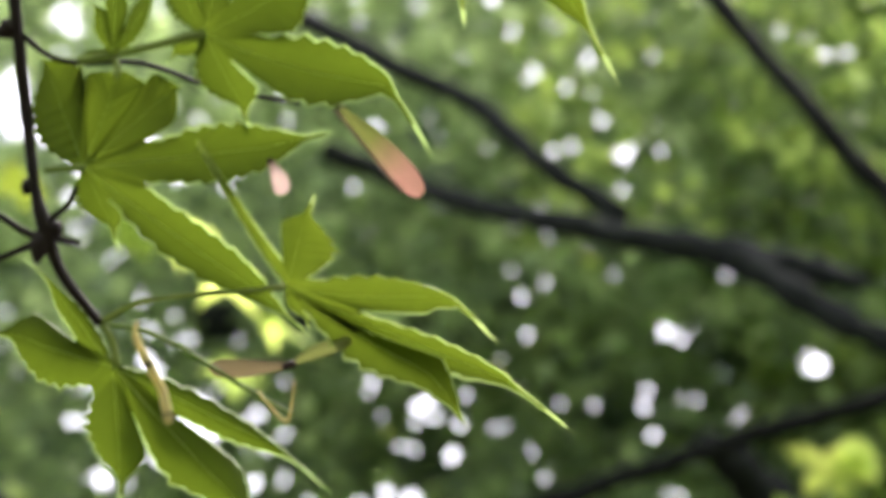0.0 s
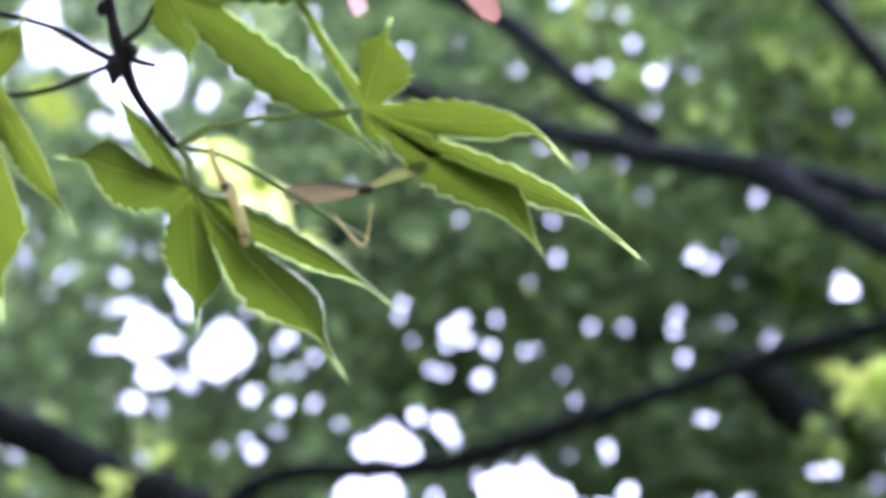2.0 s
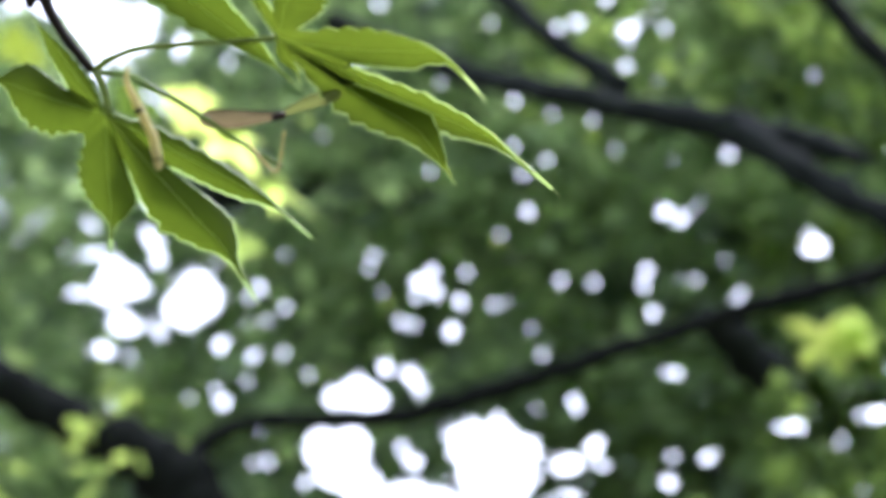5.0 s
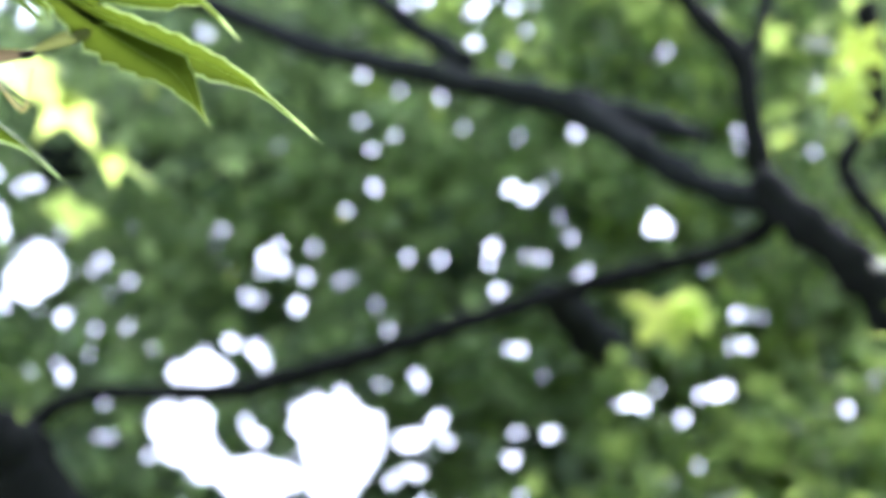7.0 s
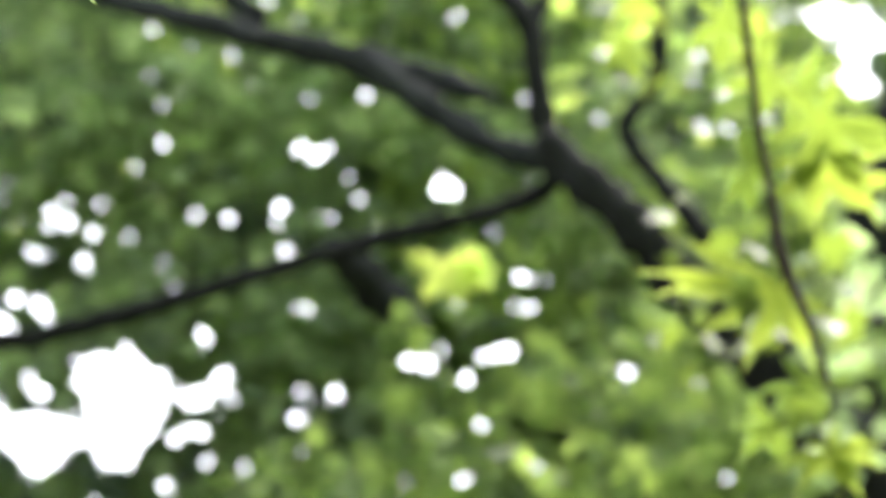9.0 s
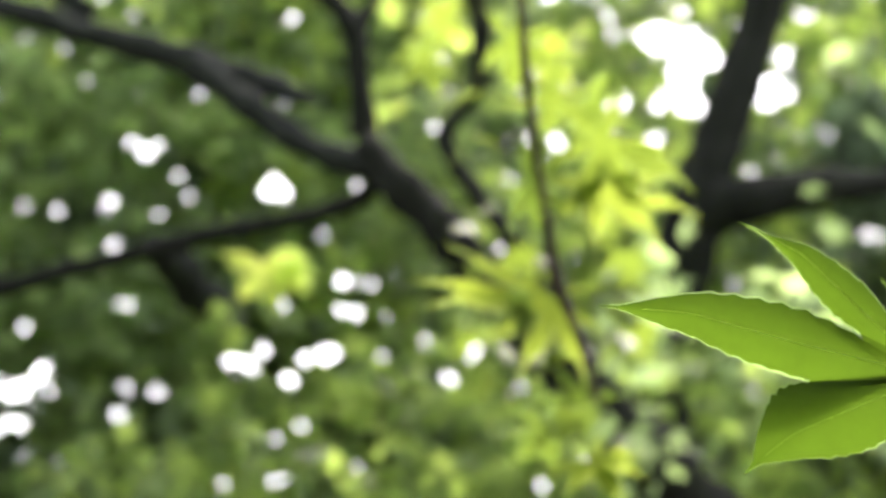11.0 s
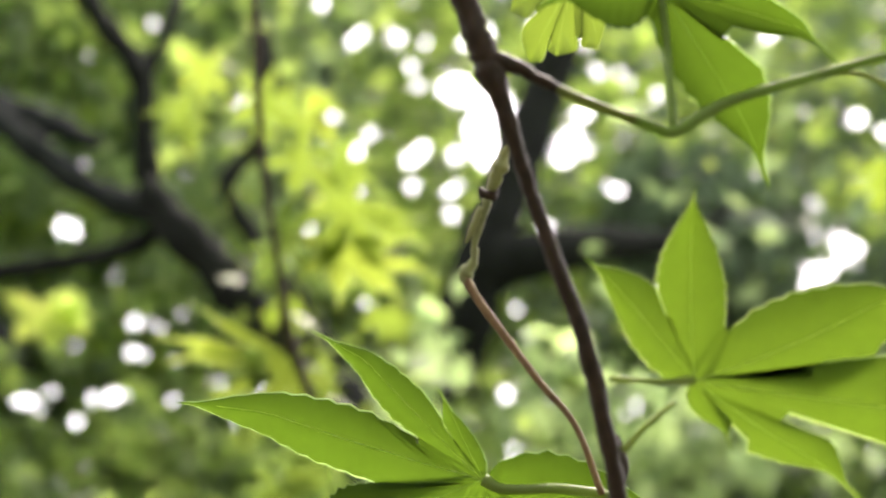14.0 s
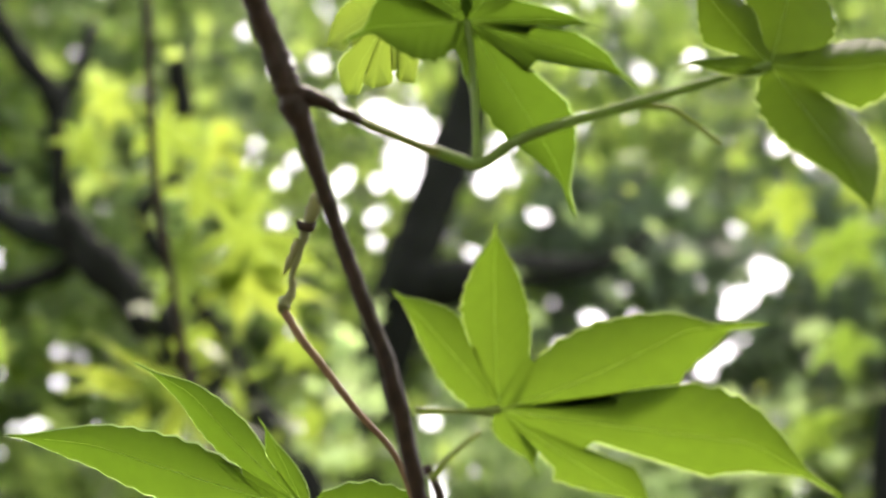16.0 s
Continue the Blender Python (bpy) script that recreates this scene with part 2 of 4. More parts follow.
def blade(tips, seed=0, teeth=11, bow=0.07, fold=0.26, notch=0.25, hang=0.07, rim=0.02, jag=1.0, pale=0.84, peak=0.9):
    """A palmate leaf round its foot. Each tip is x, y, z (metres) and the lobe's half-width over its length: a toothed
    blade that narrows into a thin tail, joined to its neighbours below the notches, with an upturned rim; rim and tail
    end are painted pale as sky glints. A fifth number is how far the lobe arches, a sixth where its blade ends. Also
    gives each lobe's midrib."""
    rng = random.Random(seed)
    wide, sag, ends = [t[3] for t in tips], [t[4] if len(t) > 4 else hang for t in tips], [t[5] if len(t) > 5 else 0.73 for t in tips]
    tips = [Vector(t[:3]) for t in tips]
    up = sum((a.cross(b) for a, b in zip(tips, tips[1:])), Vector()).normalized()
    bm, ribs = bmesh.new(), []
    foot = bm.verts.new((0, 0, 0))
    n = 2 * teeth
    sinus = [None]
    for a, b in zip(tips, tips[1:]):
        way = (a.normalized() + b.normalized()).normalized()
        close = max(0.0, a.normalized().dot(b.normalized()))
        far = min(a.length, b.length)
        cut = notch[len(sinus) - 1] if type(notch) is tuple else notch
        sinus.append(way * cut * (0.7 + 0.45 * close) * far * rng.uniform(0.92, 1.08) + up * bow * 0.5 * far)
    sinus.append(None)
    inner = [bm.verts.new(q) if q else None for q in sinus]
    for k, tip in enumerate(tips):
        far, way = tip.length, tip.normalized()
        arch = bow * rng.uniform(0.6, 1.4)
        across = up.cross(way).normalized()
        bend = across * rng.uniform(-0.03, 0.03)
        rise = Vector((0, 0, 1)) - way * way.z
        droop = sag[k] * (rng.uniform(0.7, 1.3) if sag[k] == hang else 1.0)
        turn = rng.uniform(-0.4, 0.4)

        def middle(u):
            g = (u / 0.7) ** 1.6 if u < 0.7 else 1 - ((u - 0.7) / 0.3) ** 1.25
            return tip * u + (up * arch + bend) * far * 2.4 * u * (1 - u) + rise * droop * far * g

        spine = [foot] + [bm.verts.new(middle(j / n)) for j in range(1, n)]
        point = bm.verts.new(tip)
        for way_out, at in ((1, k + 1), (-1, k)):
            out = across * way_out
            start = sinus[at] if sinus[at] else Vector((0, 0, 0))
            begin = inner[at] if inner[at] else foot
            r0 = start.dot(way) / far
            h0 = start.dot(out)
            other = k + way_out
            spread = 9.0
            if 0 <= other < len(tips):
                spread = 0.96 * math.tan(max(way.angle(tips[other]) / 2, 0.07))
            lean = out * math.cos(turn) + up * math.sin(turn) * way_out
            lift = start.dot(up)
            w = wide[k] * far * rng.uniform(0.92, 1.08)
            edge, lips = [begin], []
            for j in range(1, n):
                u = j / n
                tooth = 1 + jag * (rng.uniform(0.03, 0.13) if j % 2 else -0.06)
                body = max(math.sin(math.pi * min(u / ends[k], 1) ** peak), 0.0) ** 0.9
                tail = 0.16 * min(u / 0.4, 1) * (1 - u) ** 0.45
                h = math.hypot(h0 * (1 - u) ** 2.5, w * max(body * tooth, tail))
                if (r0 + (1 - r0) * u) * far < 1.1 * tips[max(0, min(other, len(tips) - 1))].length:
                    h = min(h, max(h0, (r0 + (1 - r0) * u) * far * spread))
                r = min(r0 + (1 - r0) * u - (0.010 * jag if j % 2 else 0.0), 0.995)
                edge.append(bm.verts.new(middle(r) + (out * (1 - u) ** 2 + lean * (1 - (1 - u) ** 2)) * h + up * (fold * h * (1 - u) + lift * (1 - u) ** 3)))
                curl = rim * far * (1 - 0.6 * u) * (0.7 + 0.4 * noise.noise(edge[-1].co * 90 + Vector((seed, k, at))))
                lips.append(bm.verts.new(edge[-1].co + out * curl * 0.6 + up * curl))
            for j in range(n):
                a, b = spine[j], spine[j + 1] if j + 1 < n else point
                c, d = edge[j + 1] if j + 1 < n else point, edge[j]
                ring = []
                for q in ((a, b, c, d) if way_out > 0 else (d, c, b, a)):
                    if q not in ring:
                        ring.append(q)
                if len(ring) > 2:
                    bm.faces.new(ring).material_index = int(j > (pale if ends[k] < 0.8 else pale + 0.08) * n)
            for j in range(n - 2):
                bm.faces.new((edge[j + 1], edge[j + 2], lips[j + 1], lips[j])).material_index = 1
        rib, rings = bmesh.new(), []
        for j in range(n - 2):
            q, r = middle(j / n), 0.0014 * far * (1 - 0.9 * j / n)
            rings.append([rib.verts.new(q + d * r) for d in (across, up * 1.5, -across, up * -1.5)])
        for a, b in zip(rings, rings[1:]):
            for j in range(4):
                rib.faces.new((a[j], a[(j + 1) % 4], b[(j + 1) % 4], b[j]))
        ribs.append(rib)
    bmesh.ops.recalc_face_normals(bm, faces=bm.faces)
    return bm, ribs


def leaf(twig, foot, tips, material, seed, **shape):
    bm, ribs = blade([(x * 0.01, y * 0.01, z * 0.01, *w) for x, y, z, *w in tips], seed, **shape)
    ob = part("leaf", bm, material, twig, at=Vector(foot))
    ob.data.materials.append(VEIN_GLINT)
    for rib in ribs:
        part("midrib", rib, VEIN_GLINT, ob)
    return ob


def star_tips(seed, size, turn, lobes, width, drop=5.0):
    """Lobes of an even star-shaped leaf (centimetres), spread round its foot and drooping away from the light."""
    rng = random.Random(seed)
    tips = []
    for k in range(lobes):
        a = radians(turn - 130 + 260 * k / (lobes - 1) + rng.uniform(-8, 8))
        far = size * (1 - 0.45 * abs(2 * k / (lobes - 1) - 1) ** 1.5) * rng.uniform(0.85, 1.1)
        x, z, y = far * math.sin(a), far * math.cos(a), -drop * math.cos(a)
        tips.append((x, 0.94 * y - 0.34 * z, 0.94 * z + 0.34 * y, width))
    return tips


def samara(twig, foot, tip, width, material, seed, label, base=0.0, nut_material=None, edge_material=None, nut=0.30):
    """A winged seed: a nutlet and a papery wing, thicker along one edge and rounded at its end."""
    foot, tip = Vector(foot), Vector(tip)
    way = tip - foot
    far = way.length
    side = way.cross(Vector((0.15, 1, 0.3))).normalized()
    face = side.cross(way).normalized()
    rng = random.Random(seed)
    bm, rows = bmesh.new(), []
    for j in range(17):
        u = 1 - (1 - j / 16) ** 1.7
        h = width * 0.5 * min(0.30 + 1.2 * u, 1.0) * math.sqrt(max(1 - max(0, (u - 0.8) / 0.2) ** 2, 0.0))
        mid = way * u + side * width * 0.12 * math.sin(u * 3)
        rows.append([bm.verts.new(mid + side * h * c + face * width * (0.10 * c * c + 0.02 * rng.uniform(-1, 1))) for c in (-1, -0.5, 0, 0.5, 1)])
    for a, b in zip(rows, rows[1:]):
        for c in range(4):
            bm.faces.new((a[c], a[c + 1], b[c + 1], b[c])).material_index = int(rows.index(a) < base * 16)
    bmesh.ops.remove_doubles(bm, verts=bm.verts, dist=1e-6)
    ob = part("samara", bm, material, twig, label, at=foot)
    ob.data.materials.append(OLIVE)
    seed_bm = bmesh.new()
    bmesh.ops.create_icosphere(seed_bm, subdivisions=2, radius=width * nut)
    for q in seed_bm.verts:
        q.co = Vector((q.co.x, q.co.y * 0.7, q.co.z * 0.85)) * (1 + 0.12 * noise.noise(q.co * 900))
    part("nutlet", seed_bm, nut_material or TWIG, ob)
    edge = [(*(way * (j / 8) - side * width * 0.5 * min(0.30 + 1.2 * j / 8, 1.0) * math.sqrt(max(1 - max(0, (j / 8 - 0.8) / 0.2) ** 2, 0)) + side * width * 0.12 * math.sin(j / 8 * 3)), width * (0.07 if edge_material else 0.04)) for j in range(8)]
    part("wing_edge", tube(edge, 2, 6), edge_material or material, ob)
    return ob


def twig_thing(name, label, at, category="twig"):
    ob = new(name)
    ob.empty_display_size = 0.01
    ob.location = at
    return tagged(ob, label, category)


# ---------------------------------------------------------------- ground
bm = bmesh.new()
bmesh.ops.create_grid(bm, x_segments=120, y_segments=120, size=1.0)
for q in bm.verts:
    far = max(abs(q.co.x), abs(q.co.y))
    q.co.x, q.co.y = (math.copysign(12 * abs(c) + 1500 * abs(c) ** 6, c) for c in (q.co.x, q.co.y))
    q.co.z = 0.12 * noise.noise(q.co * 0.35) + 0.02 * noise.noise(q.co * 2.0) if far < 0.9 else 0.0
ground = tagged(part("ground", bm, SOIL), "bare woodland soil under the maples", "ground", kind="structure")


# ---------------------------------------------------------------- crowns
STAR = [(-170, 0.12)]
for k, (turn, far) in enumerate(((-118, 0.55), (-58, 0.9), (0, 1.0), (58, 0.9), (118, 0.55))):
    STAR += [(turn, far), (turn + 29, 0.42) if k < 4 else (170, 0.12)]
STAR = np.array([(0.0, 0.0)] + [(r * math.sin(radians(a)), r * math.cos(radians(a))) for a, r in STAR])
FAN = [(0, k, k + 1) for k in range(1, len(STAR) - 1)]


# Openings of the crowns through which the sky shines: x, z (4 m along y) and radius
GAPS = [
    (-2.197, 3.940, 0.0349), (-2.186, 3.984, 0.0210), (-2.183, 3.855, 0.0038), (-2.178, 3.884, 0.0180), (-2.160, 3.007, 0.0007),
    (-2.130, 3.261, 0.0007), (-2.094, 3.301, 0.0018), (-2.094, 4.155, 0.0068), (-2.093, 3.863, 0.0206), (-2.065, 4.166, 0.0038),
    (-2.056, 3.322, 0.0018), (-2.048, 3.018, 0.0007), (-2.047, 4.125, 0.0018), (-2.014, 3.678, 0.0067), (-2.007, 3.228, 0.0007),
    (-1.983, 3.125, 0.0038), (-1.970, 3.781, 0.0446), (-1.963, 3.315, 0.0018), (-1.962, 3.197, 0.0018), (-1.947, 3.649, 0.0093),
    (-1.943, 3.286, 0.0018), (-1.941, 3.121, 0.0018), (-1.930, 3.357, 0.0007), (-1.930, 3.717, 0.0201), (-1.924, 3.214, 0.0018),
    (-1.903, 3.500, 0.0018), (-1.896, 3.756, 0.0443), (-1.895, 3.117, 0.0141), (-1.894, 3.494, 0.0018), (-1.890, 2.985, 0.0114),
]
GAPS += [
    (-1.869, 3.155, 0.0243), (-1.866, 3.341, 0.0007), (-1.860, 2.863, 0.0007), (-1.849, 3.045, 0.0178), (-1.841, 3.792, 0.0147),
    (-1.834, 3.132, 0.0166), (-1.831, 3.392, 0.0018), (-1.825, 2.967, 0.0018), (-1.818, 4.151, 0.0038), (-1.815, 3.583, 0.0092),
    (-1.812, 3.415, 0.0047), (-1.806, 3.406, 0.0038), (-1.806, 3.253, 0.0038), (-1.787, 3.331, 0.0038), (-1.784, 3.227, 0.0064),
    (-1.774, 3.314, 0.0038), (-1.768, 3.186, 0.0076), (-1.760, 3.020, 0.0007), (-1.750, 3.554, 0.0104), (-1.750, 3.687, 0.0038),
    (-1.737, 3.721, 0.0063), (-1.734, 3.290, 0.0018), (-1.733, 3.352, 0.0047), (-1.715, 3.069, 0.0163), (-1.701, 3.834, 0.0064),
    (-1.696, 3.294, 0.0047), (-1.693, 3.526, 0.0062), (-1.688, 3.079, 0.0339), (-1.677, 3.124, 0.0163), (-1.662, 3.769, 0.0066),
]
GAPS += [
    (-1.656, 3.886, 0.0018), (-1.642, 3.088, 0.0175), (-1.625, 3.172, 0.0018), (-1.615, 3.649, 0.0038), (-1.613, 2.877, 0.0007),
    (-1.610, 2.976, 0.0059), (-1.601, 3.298, 0.0018), (-1.592, 2.845, 0.0059), (-1.591, 2.987, 0.0018), (-1.575, 3.273, 0.0007),
    (-1.545, 3.080, 0.0018), (-1.540, 3.021, 0.0018), (-1.524, 2.943, 0.0059), (-1.523, 2.706, 0.0007), (-1.522, 3.100, 0.0028),
    (-1.502, 2.785, 0.0047), (-1.496, 3.024, 0.0018), (-1.491, 2.710, 0.0007), (-1.485, 3.884, 0.0007), (-1.469, 3.809, 0.0018),
    (-1.465, 3.170, 0.0007), (-1.462, 3.049, 0.0028), (-1.459, 2.944, 0.0018), (-1.400, 2.896, 0.0007), (-1.391, 2.802, 0.0018),
    (-1.366, 2.734, 0.0252), (-1.340, 2.837, 0.0108), (-1.333, 2.678, 0.0226), (-1.309, 4.094, 0.0007), (-1.307, 3.615, 0.0018),
]
GAPS += [
    (-1.298, 2.731, 0.0250), (-1.290, 2.847, 0.0192), (-1.270, 2.639, 0.0249), (-1.266, 3.124, 0.0018), (-1.258, 3.149, 0.0028),
    (-1.240, 2.822, 0.0131), (-1.226, 2.898, 0.0057), (-1.196, 3.000, 0.0018), (-1.195, 2.606, 0.0247), (-1.187, 2.725, 0.0011),
    (-1.172, 2.697, 0.0018), (-1.164, 2.988, 0.0018), (-1.161, 2.870, 0.0060), (-1.158, 2.563, 0.0246), (-1.158, 3.050, 0.0038),
    (-1.157, 4.048, 0.0018), (-1.155, 2.688, 0.0038), (-1.155, 3.081, 0.0058), (-1.147, 2.616, 0.0152), (-1.142, 2.841, 0.0018),
    (-1.124, 3.108, 0.0028), (-1.114, 3.060, 0.0038), (-1.110, 3.542, 0.0007), (-1.099, 2.602, 0.0152), (-1.080, 2.970, 0.0047),
    (-1.060, 3.033, 0.0038), (-1.049, 3.908, 0.0007), (-1.049, 3.099, 0.0007), (-1.047, 2.724, 0.0246), (-1.028, 3.296, 0.0007),
]
GAPS += [
    (-1.016, 2.651, 0.0291), (-0.991, 2.580, 0.0313), (-0.986, 3.020, 0.0007), (-0.982, 4.043, 0.0062), (-0.981, 2.727, 0.0245),
    (-0.976, 3.174, 0.0007), (-0.962, 3.021, 0.0007), (-0.950, 2.636, 0.0290), (-0.944, 3.374, 0.0018), (-0.943, 3.482, 0.0018),
    (-0.937, 3.949, 0.0018), (-0.927, 2.694, 0.0244), (-0.922, 3.305, 0.0018), (-0.915, 3.227, 0.0007), (-0.906, 2.959, 0.0007),
    (-0.898, 2.788, 0.0007), (-0.886, 2.488, 0.0018), (-0.882, 3.841, 0.0018), (-0.881, 2.902, 0.0007), (-0.872, 2.586, 0.0018),
    (-0.860, 3.439, 0.0007), (-0.847, 2.664, 0.0058), (-0.844, 3.641, 0.0018), (-0.841, 3.641, 0.0018), (-0.840, 3.060, 0.0007),
    (-0.837, 2.605, 0.0007), (-0.821, 2.802, 0.0007), (-0.820, 2.669, 0.0104), (-0.816, 3.789, 0.0007), (-0.814, 2.597, 0.0007),
]
GAPS += [
    (-0.803, 3.644, 0.0018), (-0.794, 3.651, 0.0018), (-0.773, 2.704, 0.0092), (-0.767, 3.049, 0.0007), (-0.763, 3.858, 0.0018),
    (-0.746, 3.772, 0.0007), (-0.733, 3.701, 0.0038), (-0.725, 2.523, 0.0007), (-0.705, 3.611, 0.0018), (-0.696, 3.533, 0.0047),
    (-0.682, 3.967, 0.0007), (-0.680, 3.615, 0.0047), (-0.662, 3.033, 0.0018), (-0.657, 3.069, 0.0038), (-0.652, 3.643, 0.0018),
    (-0.648, 2.973, 0.0038), (-0.621, 3.845, 0.0018), (-0.619, 3.943, 0.0007), (-0.619, 2.615, 0.0018), (-0.613, 3.194, 0.0057),
    (-0.612, 3.615, 0.0028), (-0.610, 2.672, 0.0007), (-0.605, 3.610, 0.0028), (-0.599, 2.843, 0.0038), (-0.588, 3.042, 0.0007),
    (-0.584, 3.176, 0.0057), (-0.553, 3.039, 0.0007), (-0.541, 2.663, 0.0018), (-0.516, 3.126, 0.0007), (-0.480, 3.957, 0.0018),
]
GAPS += [
    (-0.474, 3.307, 0.0018), (-0.471, 2.992, 0.0007), (-0.460, 3.003, 0.0018), (-0.438, 3.695, 0.0018), (-0.400, 2.472, 0.0018),
    (-0.386, 2.721, 0.0068), (-0.337, 3.858, 0.0007), (-0.325, 2.748, 0.0028), (-0.323, 3.089, 0.0070), (-0.311, 3.115, 0.0018),
    (-0.296, 2.560, 0.0007), (-0.292, 3.087, 0.0070), (-0.286, 2.842, 0.0028), (-0.281, 3.476, 0.0047), (-0.277, 3.842, 0.0007),
    (-0.275, 3.035, 0.0007), (-0.274, 2.684, 0.0038), (-0.270, 2.480, 0.0007), (-0.250, 3.790, 0.0038), (-0.239, 2.726, 0.0047),
    (-0.239, 2.586, 0.0018), (-0.220, 3.792, 0.0062), (-0.206, 2.990, 0.0007), (-0.185, 3.787, 0.0018), (-0.180, 2.737, 0.0038),
    (-0.140, 3.098, 0.0007), (-0.136, 3.092, 0.0007), (-0.135, 2.822, 0.0038), (-0.126, 2.888, 0.0007), (-0.102, 2.882, 0.0007),
]
GAPS += [
    (-0.078, 2.726, 0.0028), (-0.074, 2.812, 0.0007), (0.008, 2.765, 0.0007), (0.038, 2.487, 0.0007), (0.038, 3.373, 0.0018), (0.059, 2.682, 0.0028),
    (0.064, 2.677, 0.0018), (0.114, 2.746, 0.0018), (0.115, 2.749, 0.0007), (0.143, 3.030, 0.0007), (0.146, 2.672, 0.0011), (0.199, 2.661, 0.0054),
    (0.226, 3.309, 0.0018), (0.233, 3.194, 0.0018), (0.237, 3.354, 0.0018), (0.247, 2.463, 0.0018), (0.278, 3.528, 0.0028), (0.279, 3.144, 0.0038),
    (0.285, 2.655, 0.0007), (0.287, 3.189, 0.0057), (0.292, 3.284, 0.0038), (0.300, 3.546, 0.0018), (0.316, 3.317, 0.0018), (0.406, 3.197, 0.0018),
    (0.406, 3.261, 0.0060), (0.406, 3.475, 0.0007), (0.418, 3.430, 0.0038), (0.430, 3.287, 0.0038), (0.436, 3.529, 0.0007), (0.489, 3.193, 0.0057),
]
GAPS += [
    (0.491, 3.431, 0.0134), (0.495, 3.142, 0.0038), (0.502, 3.272, 0.0060), (0.509, 2.516, 0.0007), (0.522, 3.531, 0.0018), (0.533, 3.419, 0.0134),
    (0.556, 3.322, 0.0217), (0.571, 3.559, 0.0018), (0.573, 3.277, 0.0168), (0.576, 3.486, 0.0007), (0.579, 2.956, 0.0018), (0.581, 3.388, 0.0230),
    (0.582, 2.982, 0.0018), (0.604, 2.755, 0.0056), (0.623, 3.375, 0.0109), (0.628, 2.934, 0.0007), (0.714, 3.103, 0.0007), (0.735, 3.274, 0.0109),
    (0.748, 3.313, 0.0133), (0.780, 3.385, 0.0098), (0.813, 3.478, 0.0018), (0.835, 2.706, 0.0018), (0.835, 3.206, 0.0007), (0.857, 3.204, 0.0018),
    (0.862, 3.473, 0.0007), (0.863, 3.014, 0.0007), (0.876, 2.728, 0.0056), (0.878, 2.922, 0.0018), (0.879, 3.447, 0.0007), (0.903, 3.677, 0.0038),
]
GAPS += [
    (0.938, 2.687, 0.0038), (0.957, 2.973, 0.0083), (1.014, 3.051, 0.0018), (1.025, 3.024, 0.0018), (1.038, 2.986, 0.0018), (1.056, 2.964, 0.0018),
    (1.092, 3.546, 0.0018), (1.118, 2.950, 0.0018), (1.141, 2.828, 0.0038), (1.152, 3.249, 0.0047), (1.153, 3.032, 0.0018), (1.184, 3.058, 0.0047),
    (1.186, 2.877, 0.0131), (1.230, 2.909, 0.0108), (1.242, 2.996, 0.0108), (1.261, 3.114, 0.0018), (1.267, 3.022, 0.0169), (1.268, 2.940, 0.0060),
    (1.284, 3.181, 0.0007), (1.296, 3.041, 0.0085), (1.321, 3.092, 0.0134), (1.329, 2.941, 0.0007), (1.350, 3.074, 0.0134), (1.396, 2.615, 0.0018),
    (1.397, 3.383, 0.0060), (1.398, 2.650, 0.0018), (1.411, 3.149, 0.0038), (1.445, 3.348, 0.0038), (1.452, 3.031, 0.0007),
]
GAPS += [(-0.20, 2.733, 0.006), (-0.27, 2.684, 0.006), (-0.352, 2.717, 0.006), (-0.165, 2.826, 0.005), (-0.16, 2.892, 0.005)]
# and pin-holes between the leaves
pins = random.Random(12)
for k in range(120):
    GAPS.append((pins.uniform(-2.1, 1.7), pins.uniform(2.1, 3.9), pins.uniform(0.0006, 0.0014)))


def nearest(tri):
    """The distance of the origin from each triangle of the plane (rows of three corners)."""
    far, turns = np.full(len(tri), 9.0), []
    for k in range(3):
        a, b = tri[:, k], tri[:, (k + 1) % 3]
        d = b - a
        u = np.clip(-(a * d).sum(1) / np.maximum((d * d).sum(1), 1e-12), 0, 1)
        far = np.minimum(far, np.linalg.norm(a + u[:, None] * d, axis=1))
        turns.append(a[:, 0] * b[:, 1] - a[:, 1] * b[:, 0] > 0)
    far[(turns[0] == turns[1]) & (turns[1] == turns[2])] = 0.0
    return far


def clear(co, size):
    """Bends leaves aside so that they leave the openings free, along the light that falls through; what still bars one is dropped."""
    for again in range(3):
        middle = co.mean(1)
        drop = np.zeros(len(co), bool)
        for x, z, r in GAPS:
            foot = np.array((0.161 + 0.078 * x, -0.083 - 0.035 * x, 1.668 - 0.027 * x))
            way = np.array((x, 4.0, z)) - foot
            far = np.linalg.norm(way)
            way /= far
            side = np.cross(way, (0, 0, 1))
            side /= np.linalg.norm(side)
            plane = np.stack((side, np.cross(side, way)), 1)
            along = (middle - foot) @ way
            flat = (middle - foot) @ plane
            reach = r * along / far + 0.0012 * np.maximum(far - along, 0) + 0.004 * np.maximum(along - far, 0)
            near = np.nonzero((along > 1.0) & ((flat ** 2).sum(1) < (reach + 1.5 * size) ** 2) & ~drop)[0]
            if not len(near):
                continue
            corners = (co[near] - foot) @ plane
            bars = nearest(corners[:, np.array(FAN)].reshape(-1, 3, 2)).reshape(len(near), -1).min(1) < reach[near]
            near, corners = near[bars], corners[bars]
            if again == 2 or r > 0.012:
                drop[near] = True
                continue
            out = flat[near]
            out /= np.linalg.norm(out, axis=1)[:, None] + 1e-9
            push = reach[near] * 1.03 - (corners * out[:, None]).sum(2).min(1)
            shift = (out * push[:, None]) @ plane.T
            co[near] += shift[:, None]
            middle[near] += shift
        co = co[~drop]
    return co


